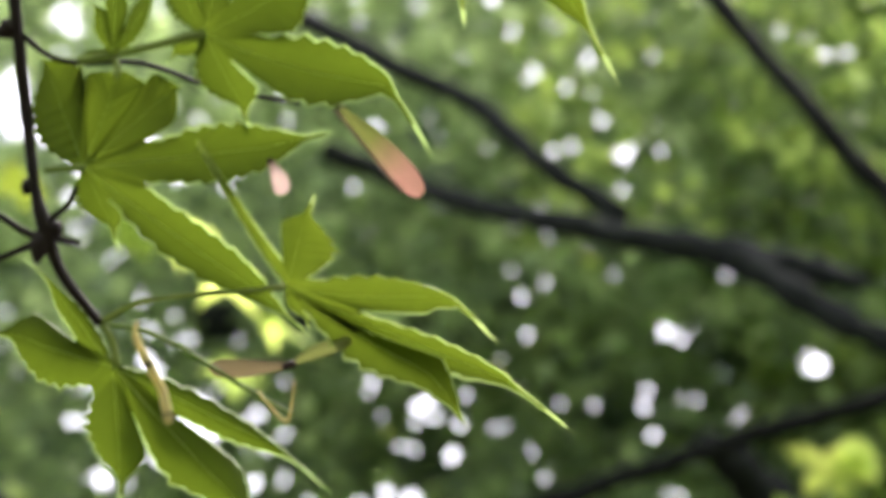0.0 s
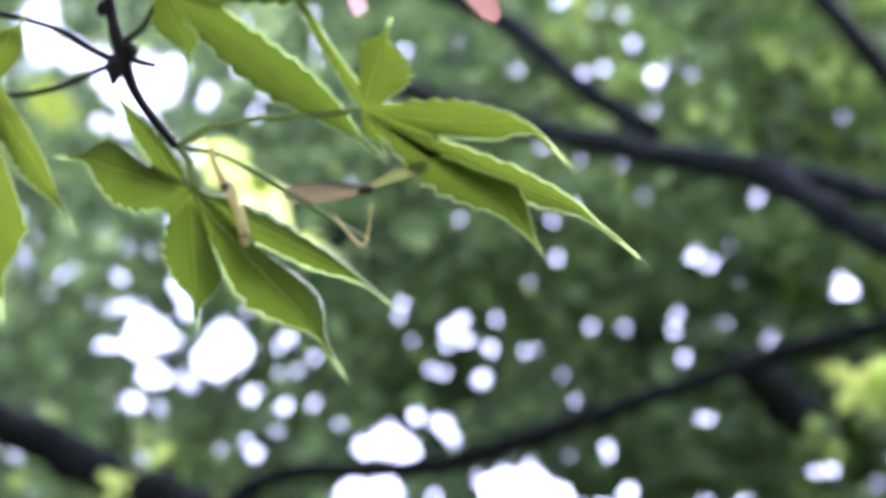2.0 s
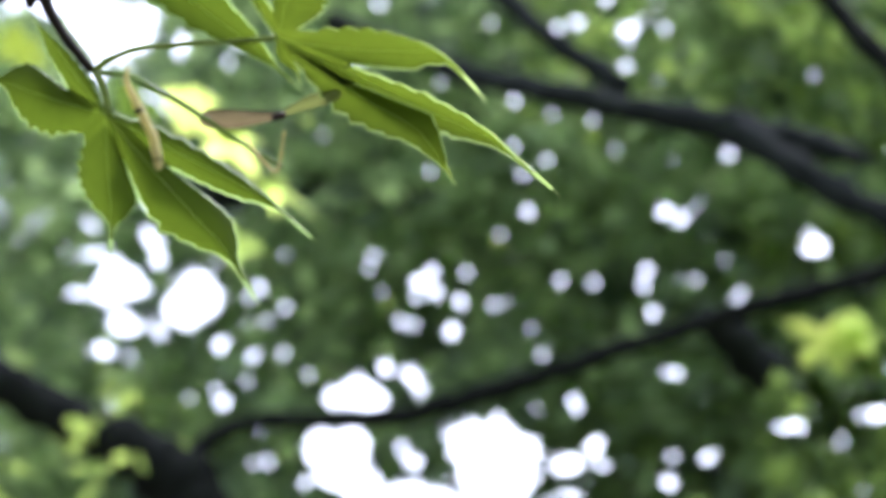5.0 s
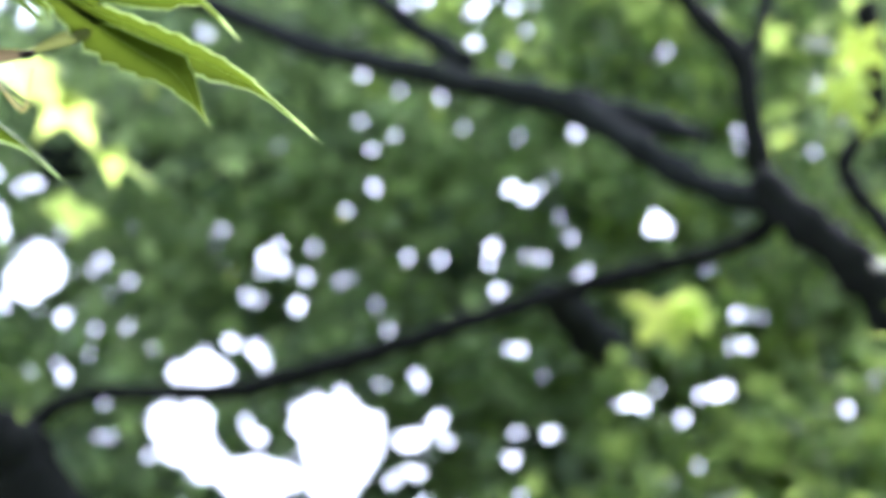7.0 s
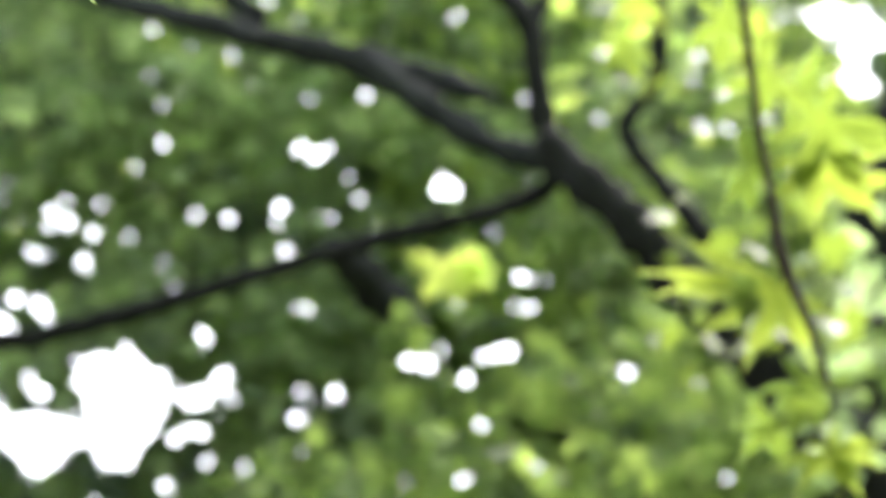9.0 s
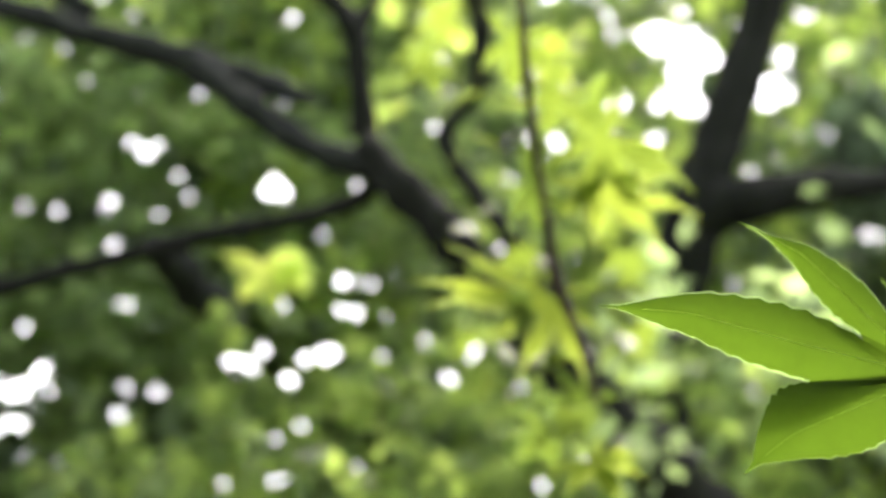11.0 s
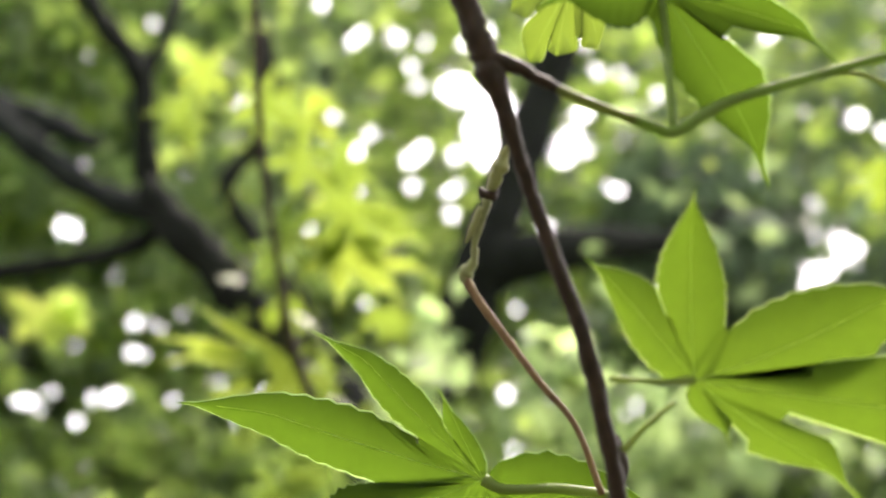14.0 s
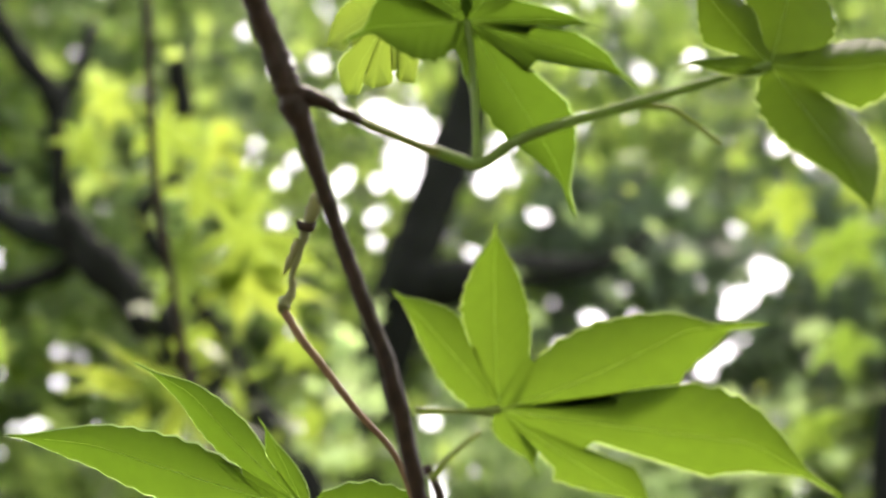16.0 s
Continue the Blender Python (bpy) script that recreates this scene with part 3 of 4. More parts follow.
def foliage(name, places, size, material, parent, rng, flat=0.9):
    """Many small star-shaped leaves in one mesh."""
    count = len(places)
    up = rng.normal(size=(count, 3)) + (0, 0, flat)
    up /= np.linalg.norm(up, axis=1)[:, None]
    ahead = rng.normal(size=(count, 3)) + (0, 0, -0.6)
    ahead -= up * (ahead * up).sum(1)[:, None]
    ahead /= np.linalg.norm(ahead, axis=1)[:, None]
    side = np.cross(ahead, up)
    big = size * rng.uniform(0.7, 1.25, count)[:, None, None]
    droop = -0.25 * (STAR ** 2).sum(1)
    co = places[:, None] + big * (STAR[None, :, :1] * side[:, None] + STAR[None, :, 1:] * ahead[:, None] + droop[None, :, None] * up[:, None])
    co = clear(co, size)
    count = len(co)
    faces = (np.array(FAN)[None] + len(STAR) * np.arange(count)[:, None, None]).reshape(-1)
    me = bpy.data.meshes.new(name)
    me.vertices.add(count * len(STAR))
    me.vertices.foreach_set("co", co.reshape(-1))
    tris = len(faces) // 3
    me.loops.add(len(faces))
    me.loops.foreach_set("vertex_index", faces)
    me.polygons.add(tris)
    me.polygons.foreach_set("loop_start", np.arange(0, len(faces), 3))
    me.update(calc_edges=True)
    me.materials.append(material)
    ob = new(name, me)
    ob.parent = parent
    return tagged(ob, kind="stuff")


def slab(rng, count, low, high, clump=0.42, least=-0.06):
    """Leaf places in a box, gathered into uneven sprays."""
    got = []
    while sum(map(len, got)) < count:
        p = rng.uniform(low, high, (count, 3))
        d = np.array([noise.noise(Vector(q) / clump) for q in p * (1, 1, 1.7)])
        off = np.abs(2 * (p - low) / (np.array(high) - low) - 1)
        got.append(p[(d + rng.normal(0, 0.15, count) > least) & ((off ** 4).sum(1) < rng.uniform(0.9, 1.5, count))])
    return np.concatenate(got)[:count]


rng = np.random.default_rng(4)
tree = tagged(new("maple_tree"), "old maple with dark forking boughs and a dense green crown", "tree")
BOUGHS = [
    [(-0.95, 2.805, 3.128, 0.017), (-0.848, 2.842, 3.086, 0.017), (-0.704, 2.795, 2.998, 0.018), (-0.566, 2.74, 2.931, 0.019), (-0.452, 2.725, 2.886, 0.02), (-0.309, 2.718, 2.839, 0.023), (-0.203, 2.706, 2.757, 0.02), (-0.102, 2.699, 2.686, 0.021), (-0.003, 2.686, 2.65, 0.023)],
    [(-1.108, 2.8, 3.455, 0.012), (-0.949, 2.785, 3.337, 0.014), (-0.827, 2.798, 3.256, 0.015), (-0.692, 2.818, 3.171, 0.016), (-0.586, 2.788, 3.048, 0.015), (-0.46, 2.781, 2.94, 0.016)],
    [(-0.309, 2.716, 2.844, 0.014), (-0.215, 2.744, 2.821, 0.014), (-0.133, 2.722, 2.781, 0.009), (-0.105, 2.72, 2.77, 0.003)],
]
BOUGHS += [
    [(0.005, 2.684, 2.661, 0.016), (-0.053, 2.719, 2.619, 0.014), (-0.161, 2.775, 2.608, 0.013), (-0.286, 2.807, 2.595, 0.014), (-0.442, 2.885, 2.583, 0.013), (-0.587, 2.917, 2.556, 0.014), (-0.737, 2.949, 2.529, 0.017), (-0.857, 2.933, 2.5, 0.015), (-0.977, 2.909, 2.496, 0.013), (-1.087, 2.887, 2.492, 0.013), (-1.158, 2.884, 2.455, 0.015), (-1.205, 2.898, 2.385, 0.017)],
    [(-1.667, 2.642, 2.634, 0.019), (-1.554, 2.691, 2.585, 0.02), (-1.449, 2.735, 2.546, 0.022), (-1.353, 2.781, 2.493, 0.024), (-1.265, 2.822, 2.449, 0.029), (-1.194, 2.859, 2.401, 0.036), (-1.143, 2.906, 2.311, 0.04)],
]
BOUGHS += [
    [(-0.327, 2.668, 3.288, 0.013), (-0.226, 2.642, 3.113, 0.013), (-0.147, 2.616, 2.985, 0.013), (-0.103, 2.628, 2.916, 0.015), (-0.055, 2.626, 2.856, 0.015), (-0.044, 2.643, 2.782, 0.016), (-0.034, 2.664, 2.697, 0.019)],
    [(-0.005, 2.677, 2.991, 0.009), (-0.023, 2.65, 2.901, 0.009), (-0.046, 2.643, 2.845, 0.01)],
    [(-0.034, 2.616, 2.67, 0.019), (0.025, 2.613, 2.6, 0.025), (0.084, 2.619, 2.535, 0.028), (0.148, 2.649, 2.462, 0.032), (0.235, 2.687, 2.374, 0.041), (0.357, 2.742, 2.242, 0.048), (0.499, 2.815, 2.059, 0.057)],
]
BOUGHS += [
    [(0.122, 2.517, 2.867, 0.015), (0.13, 2.541, 2.795, 0.015), (0.123, 2.563, 2.723, 0.013), (0.081, 2.578, 2.662, 0.013), (0.11, 2.58, 2.6, 0.014), (0.173, 2.593, 2.514, 0.015), (0.236, 2.629, 2.421, 0.018)],
    [(-1.502, 3.597, 3.170, 0.026), (-1.304, 3.652, 3.172, 0.026), (-1.150, 3.696, 3.168, 0.024), (-0.997, 3.737, 3.175, 0.019), (-0.864, 3.767, 3.193, 0.012), (-0.70, 3.80, 3.22, 0.004)],
    [(0.643, 3.148, 3.263, 0.041), (0.599, 3.149, 3.103, 0.04), (0.557, 3.14, 2.974, 0.04), (0.508, 3.132, 2.839, 0.044), (0.469, 3.121, 2.716, 0.048), (0.434, 3.168, 2.576, 0.046), (0.41, 3.226, 2.4, 0.05)],
]
BOUGHS += [
    [(0.441, 3.122, 2.716, 0.043), (0.56, 3.108, 2.75, 0.035), (0.678, 3.147, 2.783, 0.028), (0.771, 3.19, 2.805, 0.02), (0.856, 3.229, 2.84, 0.012), (0.944, 3.305, 2.921, 0.007)],
]
# stub added to fill a dark patch among the leaves
BOUGHS += [
    [(-0.375, 2.93, 2.63, 0.02), (-0.362, 3.1, 2.637, 0.042), (-0.339, 3.3, 2.637, 0.05), (-0.363, 3.8, 2.742, 0.055), (-0.443, 4.6, 2.939, 0.05)],
]
STOUT = (1.0, 1.1, 1.6, 1.05, 1.5, 1.15, 1.2, 1.12, 1.0, 1.4, 1.0, 1.12, 0.75)
FEET = {4: [(-0.72, 3.12, 1.6, 0.05), (-0.5, 3.1, 1.0, 0.07), (-0.42, 3.1, 0.4, 0.085), (-0.4, 3.1, -0.15, 0.11)],
        7: [(0.74, 2.55, 1.4, 0.075), (0.84, 2.58, 0.7, 0.085), (0.88, 2.6, -0.15, 0.12)],
        10: [(0.26, 3.35, 1.5, 0.06), (0.24, 3.38, 0.8, 0.07), (0.24, 3.4, -0.15, 0.1)]}
tree_2 = tagged(new("maple_tree"), "bright yellow-green maple beside the old one", "tree")
for k, row in enumerate(BOUGHS):
    row = [(x, y, z, r * STOUT[k]) for x, y, z, r in row]
    part("bough", tube(row + FEET.get(k, []), 6, 14, 0.22 if k in (10, 11) else 0.42, seed=k), HAZE_BARK if k in (0, 1, 2, 9, 12) else BARK, tree_2 if k in (10, 11) else tree)
foliage("crown", slab(rng, 38000, (-2.7, 3.5, 1.7), (0.35, 5.6, 4.9), 0.34, 0.08), 0.046, CROWN_DARK, tree, rng)
foliage("crown", slab(rng, 20000, (-0.5, 3.4, 1.7), (2.6, 5.6, 4.9), 0.32, 0.10), 0.045, CROWN_LIGHT, tree_2, rng)
foliage("spray", slab(rng, 45, (0.10, 1.5, 2.12), (0.30, 1.95, 2.42), 0.3), 0.028, YOUNG, tree_2, rng)
foliage("crown", slab(rng, 9000, (0.45, 4.3, 2.2), (2.4, 5.7, 4.0)), 0.046, CROWN_SHADE, tree_2, rng)
foliage("crown", slab(rng, 18000, (-2.4, 4.5, 1.8), (0.4, 5.7, 4.2)), 0.046, CROWN_HAZE, tree, rng)
foliage("spray", slab(rng, 1000, (-0.55, 2.75, 1.75), (0.75, 3.3, 2.45), 0.22, 0.22), 0.036, CROWN_LIGHT, tree_2, rng)
foliage("spray", slab(rng, 240, (-0.34, 2.95, 2.2), (0.28, 3.3, 2.56), 0.2, 0.12), 0.042, CROWN_LIGHT, tree_2, rng)
foliage("spray", slab(rng, 500, (-0.72, 2.9, 3.02), (-0.02, 3.3, 3.7), 0.25), 0.036, CROWN_LIGHT, tree, rng)
foliage("spray", slab(rng, 300, (-1.9, 2.85, 1.9), (-1.2, 3.4, 2.7), 0.25), 0.036, CROWN_LIGHT, tree, rng)
foliage("crown", slab(rng, 1300, (0.72, 3.3, 2.72), (1.4, 3.9, 3.08), 0.3, -0.15), 0.042, CROWN_SHADE, tree_2, rng)
foliage("crown", slab(rng, 950, (-1.35, 3.35, 2.95), (-0.45, 3.8, 3.75), 0.3, -0.15), 0.042, CROWN_DARK, tree, rng)
foliage("crown", slab(rng, 350, (-1.0, 3.45, 2.6), (-0.4, 3.85, 2.95), 0.3, -0.15), 0.042, CROWN_DARK, tree, rng)
foliage("spray", slab(rng, 420, (0.48, 2.6, 2.12), (1.08, 3.05, 2.56), 0.22, 0.1), 0.036, CROWN_DARK, tree_2, rng)
foliage("spray", slab(rng, 50, (0.6, 2.8, 2.4), (1.2, 3.1, 3.0), 0.2), 0.036, CROWN_DARK, tree_2, rng)
foliage("spray", slab(rng, 40, (-0.05, 2.8, 2.75), (0.3, 3.1, 3.2), 0.2), 0.036, CROWN_LIGHT, tree_2, rng)
foliage("spray", slab(rng, 45, (0.28, 2.2, 2.15), (0.39, 2.6, 2.44), 0.25, -0.2), 0.034, CROWN_DARK, tree_2, rng)
foliage("crown", slab(rng, 32000, (-4.6, 5.8, 1.6), (4.4, 8.0, 6.6), 0.9), 0.10, CROWN_SHADE, tree_2, rng)


def shell(rng, count, centre, radius):
    v = rng.normal(size=(count, 3))
    v /= np.linalg.norm(v, axis=1)[:, None]
    return np.array(centre) + v * np.array(radius) * rng.uniform(0.75, 1.05, (count, 1))


# leaf shell out of view, added to hold back light from the sky
shade_shell = tagged(new("leaf_shade_shell"), "unseen shell of maple leaves, added to block sky light", "trees", kind="stuff")
around = shell(rng, 30000, (0.1, 0.5, 1.6), (7.0, 7.0, 4.6))
front = around[:, 1] > 2.2
around = around[(around[:, 2] > 0.3) & ~front]
foliage("crown", around, 0.17, CROWN_DARK, shade_shell, rng)

# single leaves in front of the crowns, lit by bright colour alone: x, z
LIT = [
    (-0.96, 2.94), (-1.14, 3.15), (-0.61, 3.07), (-0.97, 2.79), (-0.78, 2.89), (0.03, 2.91), (0.2, 2.89), (0.05, 3.06),
    (-0.35, 2.76), (-0.61, 3.07), (0.06, 3.13), (-0.01, 2.97), (0.35, 2.74), (-0.75, 3.15), (-0.62, 3.07), (-0.63, 3.19),
    (-0.67, 3.21), (-0.55, 3.07), (-0.35, 2.75), (-0.98, 2.79), (1.0, 3.04), (1.1, 2.62), (1.26, 2.67), (0.89, 2.98),
]
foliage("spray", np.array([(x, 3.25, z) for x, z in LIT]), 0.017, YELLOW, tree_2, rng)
# low spray whose lit look also comes from the bright leaf colour
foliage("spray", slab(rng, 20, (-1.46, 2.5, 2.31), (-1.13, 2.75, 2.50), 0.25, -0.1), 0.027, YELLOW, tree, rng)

far_tree = tagged(new("maple_tree"), "grey-brown maple trunk half hidden by leaves", "tree")
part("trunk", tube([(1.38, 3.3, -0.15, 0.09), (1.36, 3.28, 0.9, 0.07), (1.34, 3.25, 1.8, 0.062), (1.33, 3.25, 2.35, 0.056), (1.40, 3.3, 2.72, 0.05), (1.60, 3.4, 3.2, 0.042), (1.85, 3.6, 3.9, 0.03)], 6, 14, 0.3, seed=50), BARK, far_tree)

# the maple overhead, whose low boughs carry the hanging twigs
over = tagged(new("maple_tree"), "slender maple whose low boughs reach overhead", "tree")
OVERHEAD = [
    [(1.75, -1.0, -0.15, 0.10), (1.7, -0.95, 0.9, 0.08), (1.55, -0.8, 2.0, 0.065), (1.1, -0.35, 2.65, 0.045), (0.6, 0.1, 2.8, 0.03), (0.15, 0.3, 2.75, 0.016), (-0.25, 0.36, 2.66, 0.006)],
    [(0.62, 0.09, 2.8, 0.016), (0.72, 0.5, 2.9, 0.012), (0.66, 0.95, 2.92, 0.006)],
    [(0.4, 0.18, 2.79, 0.014), (0.3, 0.5, 2.92, 0.012), (0.14, 0.92, 2.98, 0.006)],
]
for k, row in enumerate(OVERHEAD):
    part("bough", tube(row, 6, 12, 0.15, seed=30 + k), BARK, over)

# ---------------------------------------------------------------- hanging twig with soft green leaves, a little way off
MID_STEM = [
    [(0.1616, 0.9676, 2.1178, 0.0025), (0.1684, 1.0284, 2.0728, 0.0025), (0.176, 1.068, 2.038, 0.0026), (0.182, 1.0988, 2.0105, 0.0037), (0.1957, 1.1173, 1.9779, 0.0026), (0.2073, 1.1468, 1.9466, 0.0022)],
]
MID_LEAVES = [
    ((0.1814, 1.1383, 2.0098), [(-7.08, -0.69, 3.37, 0.08), (-8.88, 0.77, 1.38, 0.08), (-8.11, 2.28, -0.06, 0.08), (-5.32, 5.23, -2.48, 0.085), (-2.23, 6.89, -3.82, 0.085), (2.32, 7.29, -3.89, 0.085), (3.63, 3.77, -1.71, 0.08), (2.56, -0.14, 1.08, 0.08)]),
    ((0.2113, 1.1886, 2.1035), [(-4.02, 1.5, 0.35, 0.11), (-3.17, 4.34, -2.17, 0.11), (0.18, 6.85, -3.05, 0.11), (4.73, 6.19, -2.88, 0.11), (7.34, 4.04, -1.58, 0.11), (6.14, 1.36, 0.4, 0.1), (1.47, -1.72, 2.69, 0.11)]),
    ((0.2139, 1.1577, 2.1205), [(-3.32, -0.7, 2.39, 0.12), (-3.92, 3.41, -1.19, 0.12), (-1.54, 7.26, -4.2, 0.12), (3.36, 6.77, -3.07, 0.12), (6.39, 4.51, -2.38, 0.1), (5.93, 2.03, -0.69, 0.1), (1.7, -2.04, 3.13, 0.12)]),
]
MID_LEAVES += [
    ((0.1974, 1.1651, 1.9507), [(-3.85, 2.99, 0.08, 0.12), (-2.16, -0.7, 2.31, 0.12), (1.02, -0.68, 2.02, 0.12), (3.26, 1.71, 0.45, 0.12), (0.96, 6.43, -1.85, 0.12), (-2.35, 5.49, -1.73, 0.12)]),
    ((0.2039, 1.1405, 1.9067), [(-4.06, 3.18, -0.48, 0.12), (-1.69, 0.75, 0.82, 0.12), (0.64, -0.71, 2.11, 0.12), (3.46, 0.7, 0.55, 0.12), (2.35, 5.49, -2.07, 0.12), (-1.9, 5.61, -2.11, 0.12)]),
    ((0.1582, 1.1816, 2.2004), [(-2.29, -0.64, 2.12, 0.12), (-2.28, 4.21, -0.77, 0.12), (0.08, 6.59, -2.28, 0.12), (3.53, 4.28, -1.44, 0.12), (3.77, 0.51, 1.12, 0.12), (1.07, -1.7, 2.13, 0.12)]),
]
MID_LEAVES += [
    ((0.1838, 1.1958, 2.1664), [(-2.67, -0.39, 1.78, 0.12), (-3.44, 3.27, -0.07, 0.12), (-0.34, 6.51, -1.67, 0.12), (3.52, 5.04, -1.25, 0.12), (3.76, 1.28, 1.04, 0.12), (1.04, -2.06, 2.84, 0.12)]),
    ((0.1779, 1.2007, 1.9364), [(-3.4, 2.53, 0.32, 0.12), (-2.33, -0.84, 2.02, 0.12), (1.12, -0.54, 1.96, 0.12), (3.24, 2.1, 0.36, 0.12), (0.84, 6.52, -1.88, 0.12), (-2.41, 5.21, -1.67, 0.12)]),
]
twig = mid_twig = twig_thing("maple_twig", "thin hanging maple twig with bright yellow-green leaves", (0, 0, 0))
for row in MID_STEM:
    part("stem", tube([(0.14, 0.92, 2.98, 0.004), (0.148, 0.88, 2.6, 0.003), (0.154, 0.9, 2.3, 0.0026)] + row, 6, 8, 0.1), TWIG, twig)
for k, (foot, tips) in enumerate(MID_LEAVES):
    leaf(twig, foot, tips, YOUNG, 40 + k, teeth=5, notch=0.17, pale=1.0)

BACK_STEM = [
    [(0.8285, 1.5092, 2.6284, 0.0026), (0.8363, 1.5536, 2.5022, 0.0023), (0.8341, 1.6059, 2.3567, 0.0023), (0.8489, 1.6758, 2.2169, 0.0021), (0.8405, 1.7117, 2.119, 0.0013)],
]
BACK_STALKS = [
    [(0.8374, 1.6178, 2.3227, 0.001), (0.7824, 1.5779, 2.301, 0.0009), (0.7298, 1.5442, 2.2612, 0.0009)],
    [(0.8367, 1.6057, 2.3566, 0.001), (0.7888, 1.6588, 2.371, 0.0009), (0.738, 1.72, 2.365, 0.001)],
    [(0.8392, 1.6489, 2.2354, 0.001), (0.8176, 1.7006, 2.2461, 0.0009), (0.795, 1.76, 2.236, 0.001)],
    [(0.8405, 1.6722, 2.1698, 0.001), (0.781, 1.777, 2.193, 0.001), (0.712, 1.89, 2.194, 0.001)],
    [(0.8407, 1.6748, 2.1626, 0.001), (0.7882, 1.6816, 2.1585, 0.0009), (0.7362, 1.6954, 2.135, 0.0009)],
    [(0.8361, 1.5953, 2.3858, 0.001), (0.8302, 1.6441, 2.4003, 0.0009), (0.824, 1.7, 2.394, 0.001)],
    [(0.8407, 1.6748, 2.1626, 0.001), (0.751, 1.831, 2.199, 0.001), (0.641, 1.998, 2.213, 0.001)],
]
BACK_LEAVES = [
    ((0.7298, 1.5442, 2.2612), 5.4, 150, 6, 0.19),
    ((0.738, 1.7197, 2.3647), 4.9, 200, 6, 0.19),
    ((0.7945, 1.7599, 2.2363), 5.4, 190, 6, 0.19),
    ((0.7118, 1.8901, 2.1945), 5.1, 190, 6, 0.19),
    ((0.7362, 1.6954, 2.135), 5.2, 170, 6, 0.19),
    ((0.8237, 1.7003, 2.3941), 4.9, 200, 6, 0.19),
    ((0.6408, 1.9975, 2.213), 4.2, 190, 6, 0.19),
]
twig = twig_thing("maple_twig", "thin hanging maple twig with soft light green leaves", (0, 0, 0))
for row in BACK_STEM:
    part("stem", tube([(0.66, 0.95, 2.92, 0.004), (0.64, 0.96, 2.6, 0.003)] + row, 6, 8, 0.1), TWIG, twig)
for row in BACK_STALKS:
    part("petiole", tube(row, 4, 6, 0.05), PETIOLE, twig)
for k, (foot, size, turn, lobes, width) in enumerate(BACK_LEAVES):
    leaf(twig, foot, star_tips(20 + k, size, turn, lobes, width), BACKLEAF, 80 + k, teeth=5, notch=0.36, pale=1.0)

MID_STARS = [
    ((0.1706, 1.2158, 2.1103), 5.6, 115, 8, 0.085),
    ((0.2115, 1.2404, 2.1733), 5.1, 160, 7, 0.1),
    ((0.1054, 1.4379, 2.3331), 4.1, 180, 7, 0.12),
    ((0.0937, 1.3647, 2.2633), 4.3, 170, 7, 0.11),
    ((0.1922, 1.5294, 2.3348), 4.3, 140, 7, 0.12),
]
MID_OPEN = [
    ((0.1914, 1.1464, 1.9355), 2.7, 190, 7, 0.13),
    ((0.2139, 1.1513, 1.9095), 3.0, 170, 7, 0.13),
    ((0.1633, 1.1308, 1.9987), 2.6, 230, 7, 0.13),
]
for k, (foot, size, turn, lobes, width) in enumerate(MID_OPEN):
    leaf(mid_twig, foot, star_tips(60 + k, size, turn, lobes, width, 3.5), YOUNG, 110 + k, teeth=5, notch=0.3, pale=1.0)
for k, (foot, size, turn, lobes, width) in enumerate(MID_STARS):
    leaf(mid_twig, foot, star_tips(k, size, turn, lobes, width), YOUNG, 100 + k, teeth=5, notch=0.17, pale=1.0)

YELLOW_LEAVES = [
    ((-0.1889, 2.8000, 2.5356), [(-7.75, -1.0, 3.26, 0.2), (-3.71, 0.0, -4.69, 0.24), (2.7, 1.0, -5.92, 0.24), (6.58, 1.0, -2.69, 0.26), (3.31, 0.0, 3.54, 0.3)]),
    ((-1.0196, 2.6178, 2.6884), [(-5.11, -0.39, 1.11, 0.3), (0.57, -3.95, 2.43, 0.28), (5.5, 2.67, -1.21, 0.28), (-1.73, 6.9, -2.32, 0.24)]),
    ((-0.8308, 2.2473, 2.6285), [(5.86, 9.21, -4.32, 0.14), (-0.36, 7.29, -2.61, 0.12), (3.41, 2.87, 0.05, 0.12)]),
    ((-0.8615, 2.2224, 2.6819), [(1.54, 8.36, -4.54, 0.14), (-6.4, 5.01, -2.86, 0.14), (4.73, 1.47, -1.33, 0.12)]),
]
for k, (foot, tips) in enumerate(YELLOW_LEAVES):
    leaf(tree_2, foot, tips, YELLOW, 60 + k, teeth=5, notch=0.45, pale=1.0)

YELLOW_STARS = [
    ((-0.1583, 2.7939, 2.551), 4.1, 120, 6, 0.26),
    ((-0.1462, 2.8029, 2.5356), 4.8, 120, 6, 0.17),
    ((-1.0472, 2.5058, 2.8676), 7.3, 180, 6, 0.24),
    ((-1.1691, 2.5647, 2.9101), 5.9, 150, 6, 0.24),
    ((-1.2766, 2.4066, 2.9433), 6.5, 170, 6, 0.24),
    ((-1.0329, 2.6227, 2.8671), 5.0, 200, 6, 0.24),
]
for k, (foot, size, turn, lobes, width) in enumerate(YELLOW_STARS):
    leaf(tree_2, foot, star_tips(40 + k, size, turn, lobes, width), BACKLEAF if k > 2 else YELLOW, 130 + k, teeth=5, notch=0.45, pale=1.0)

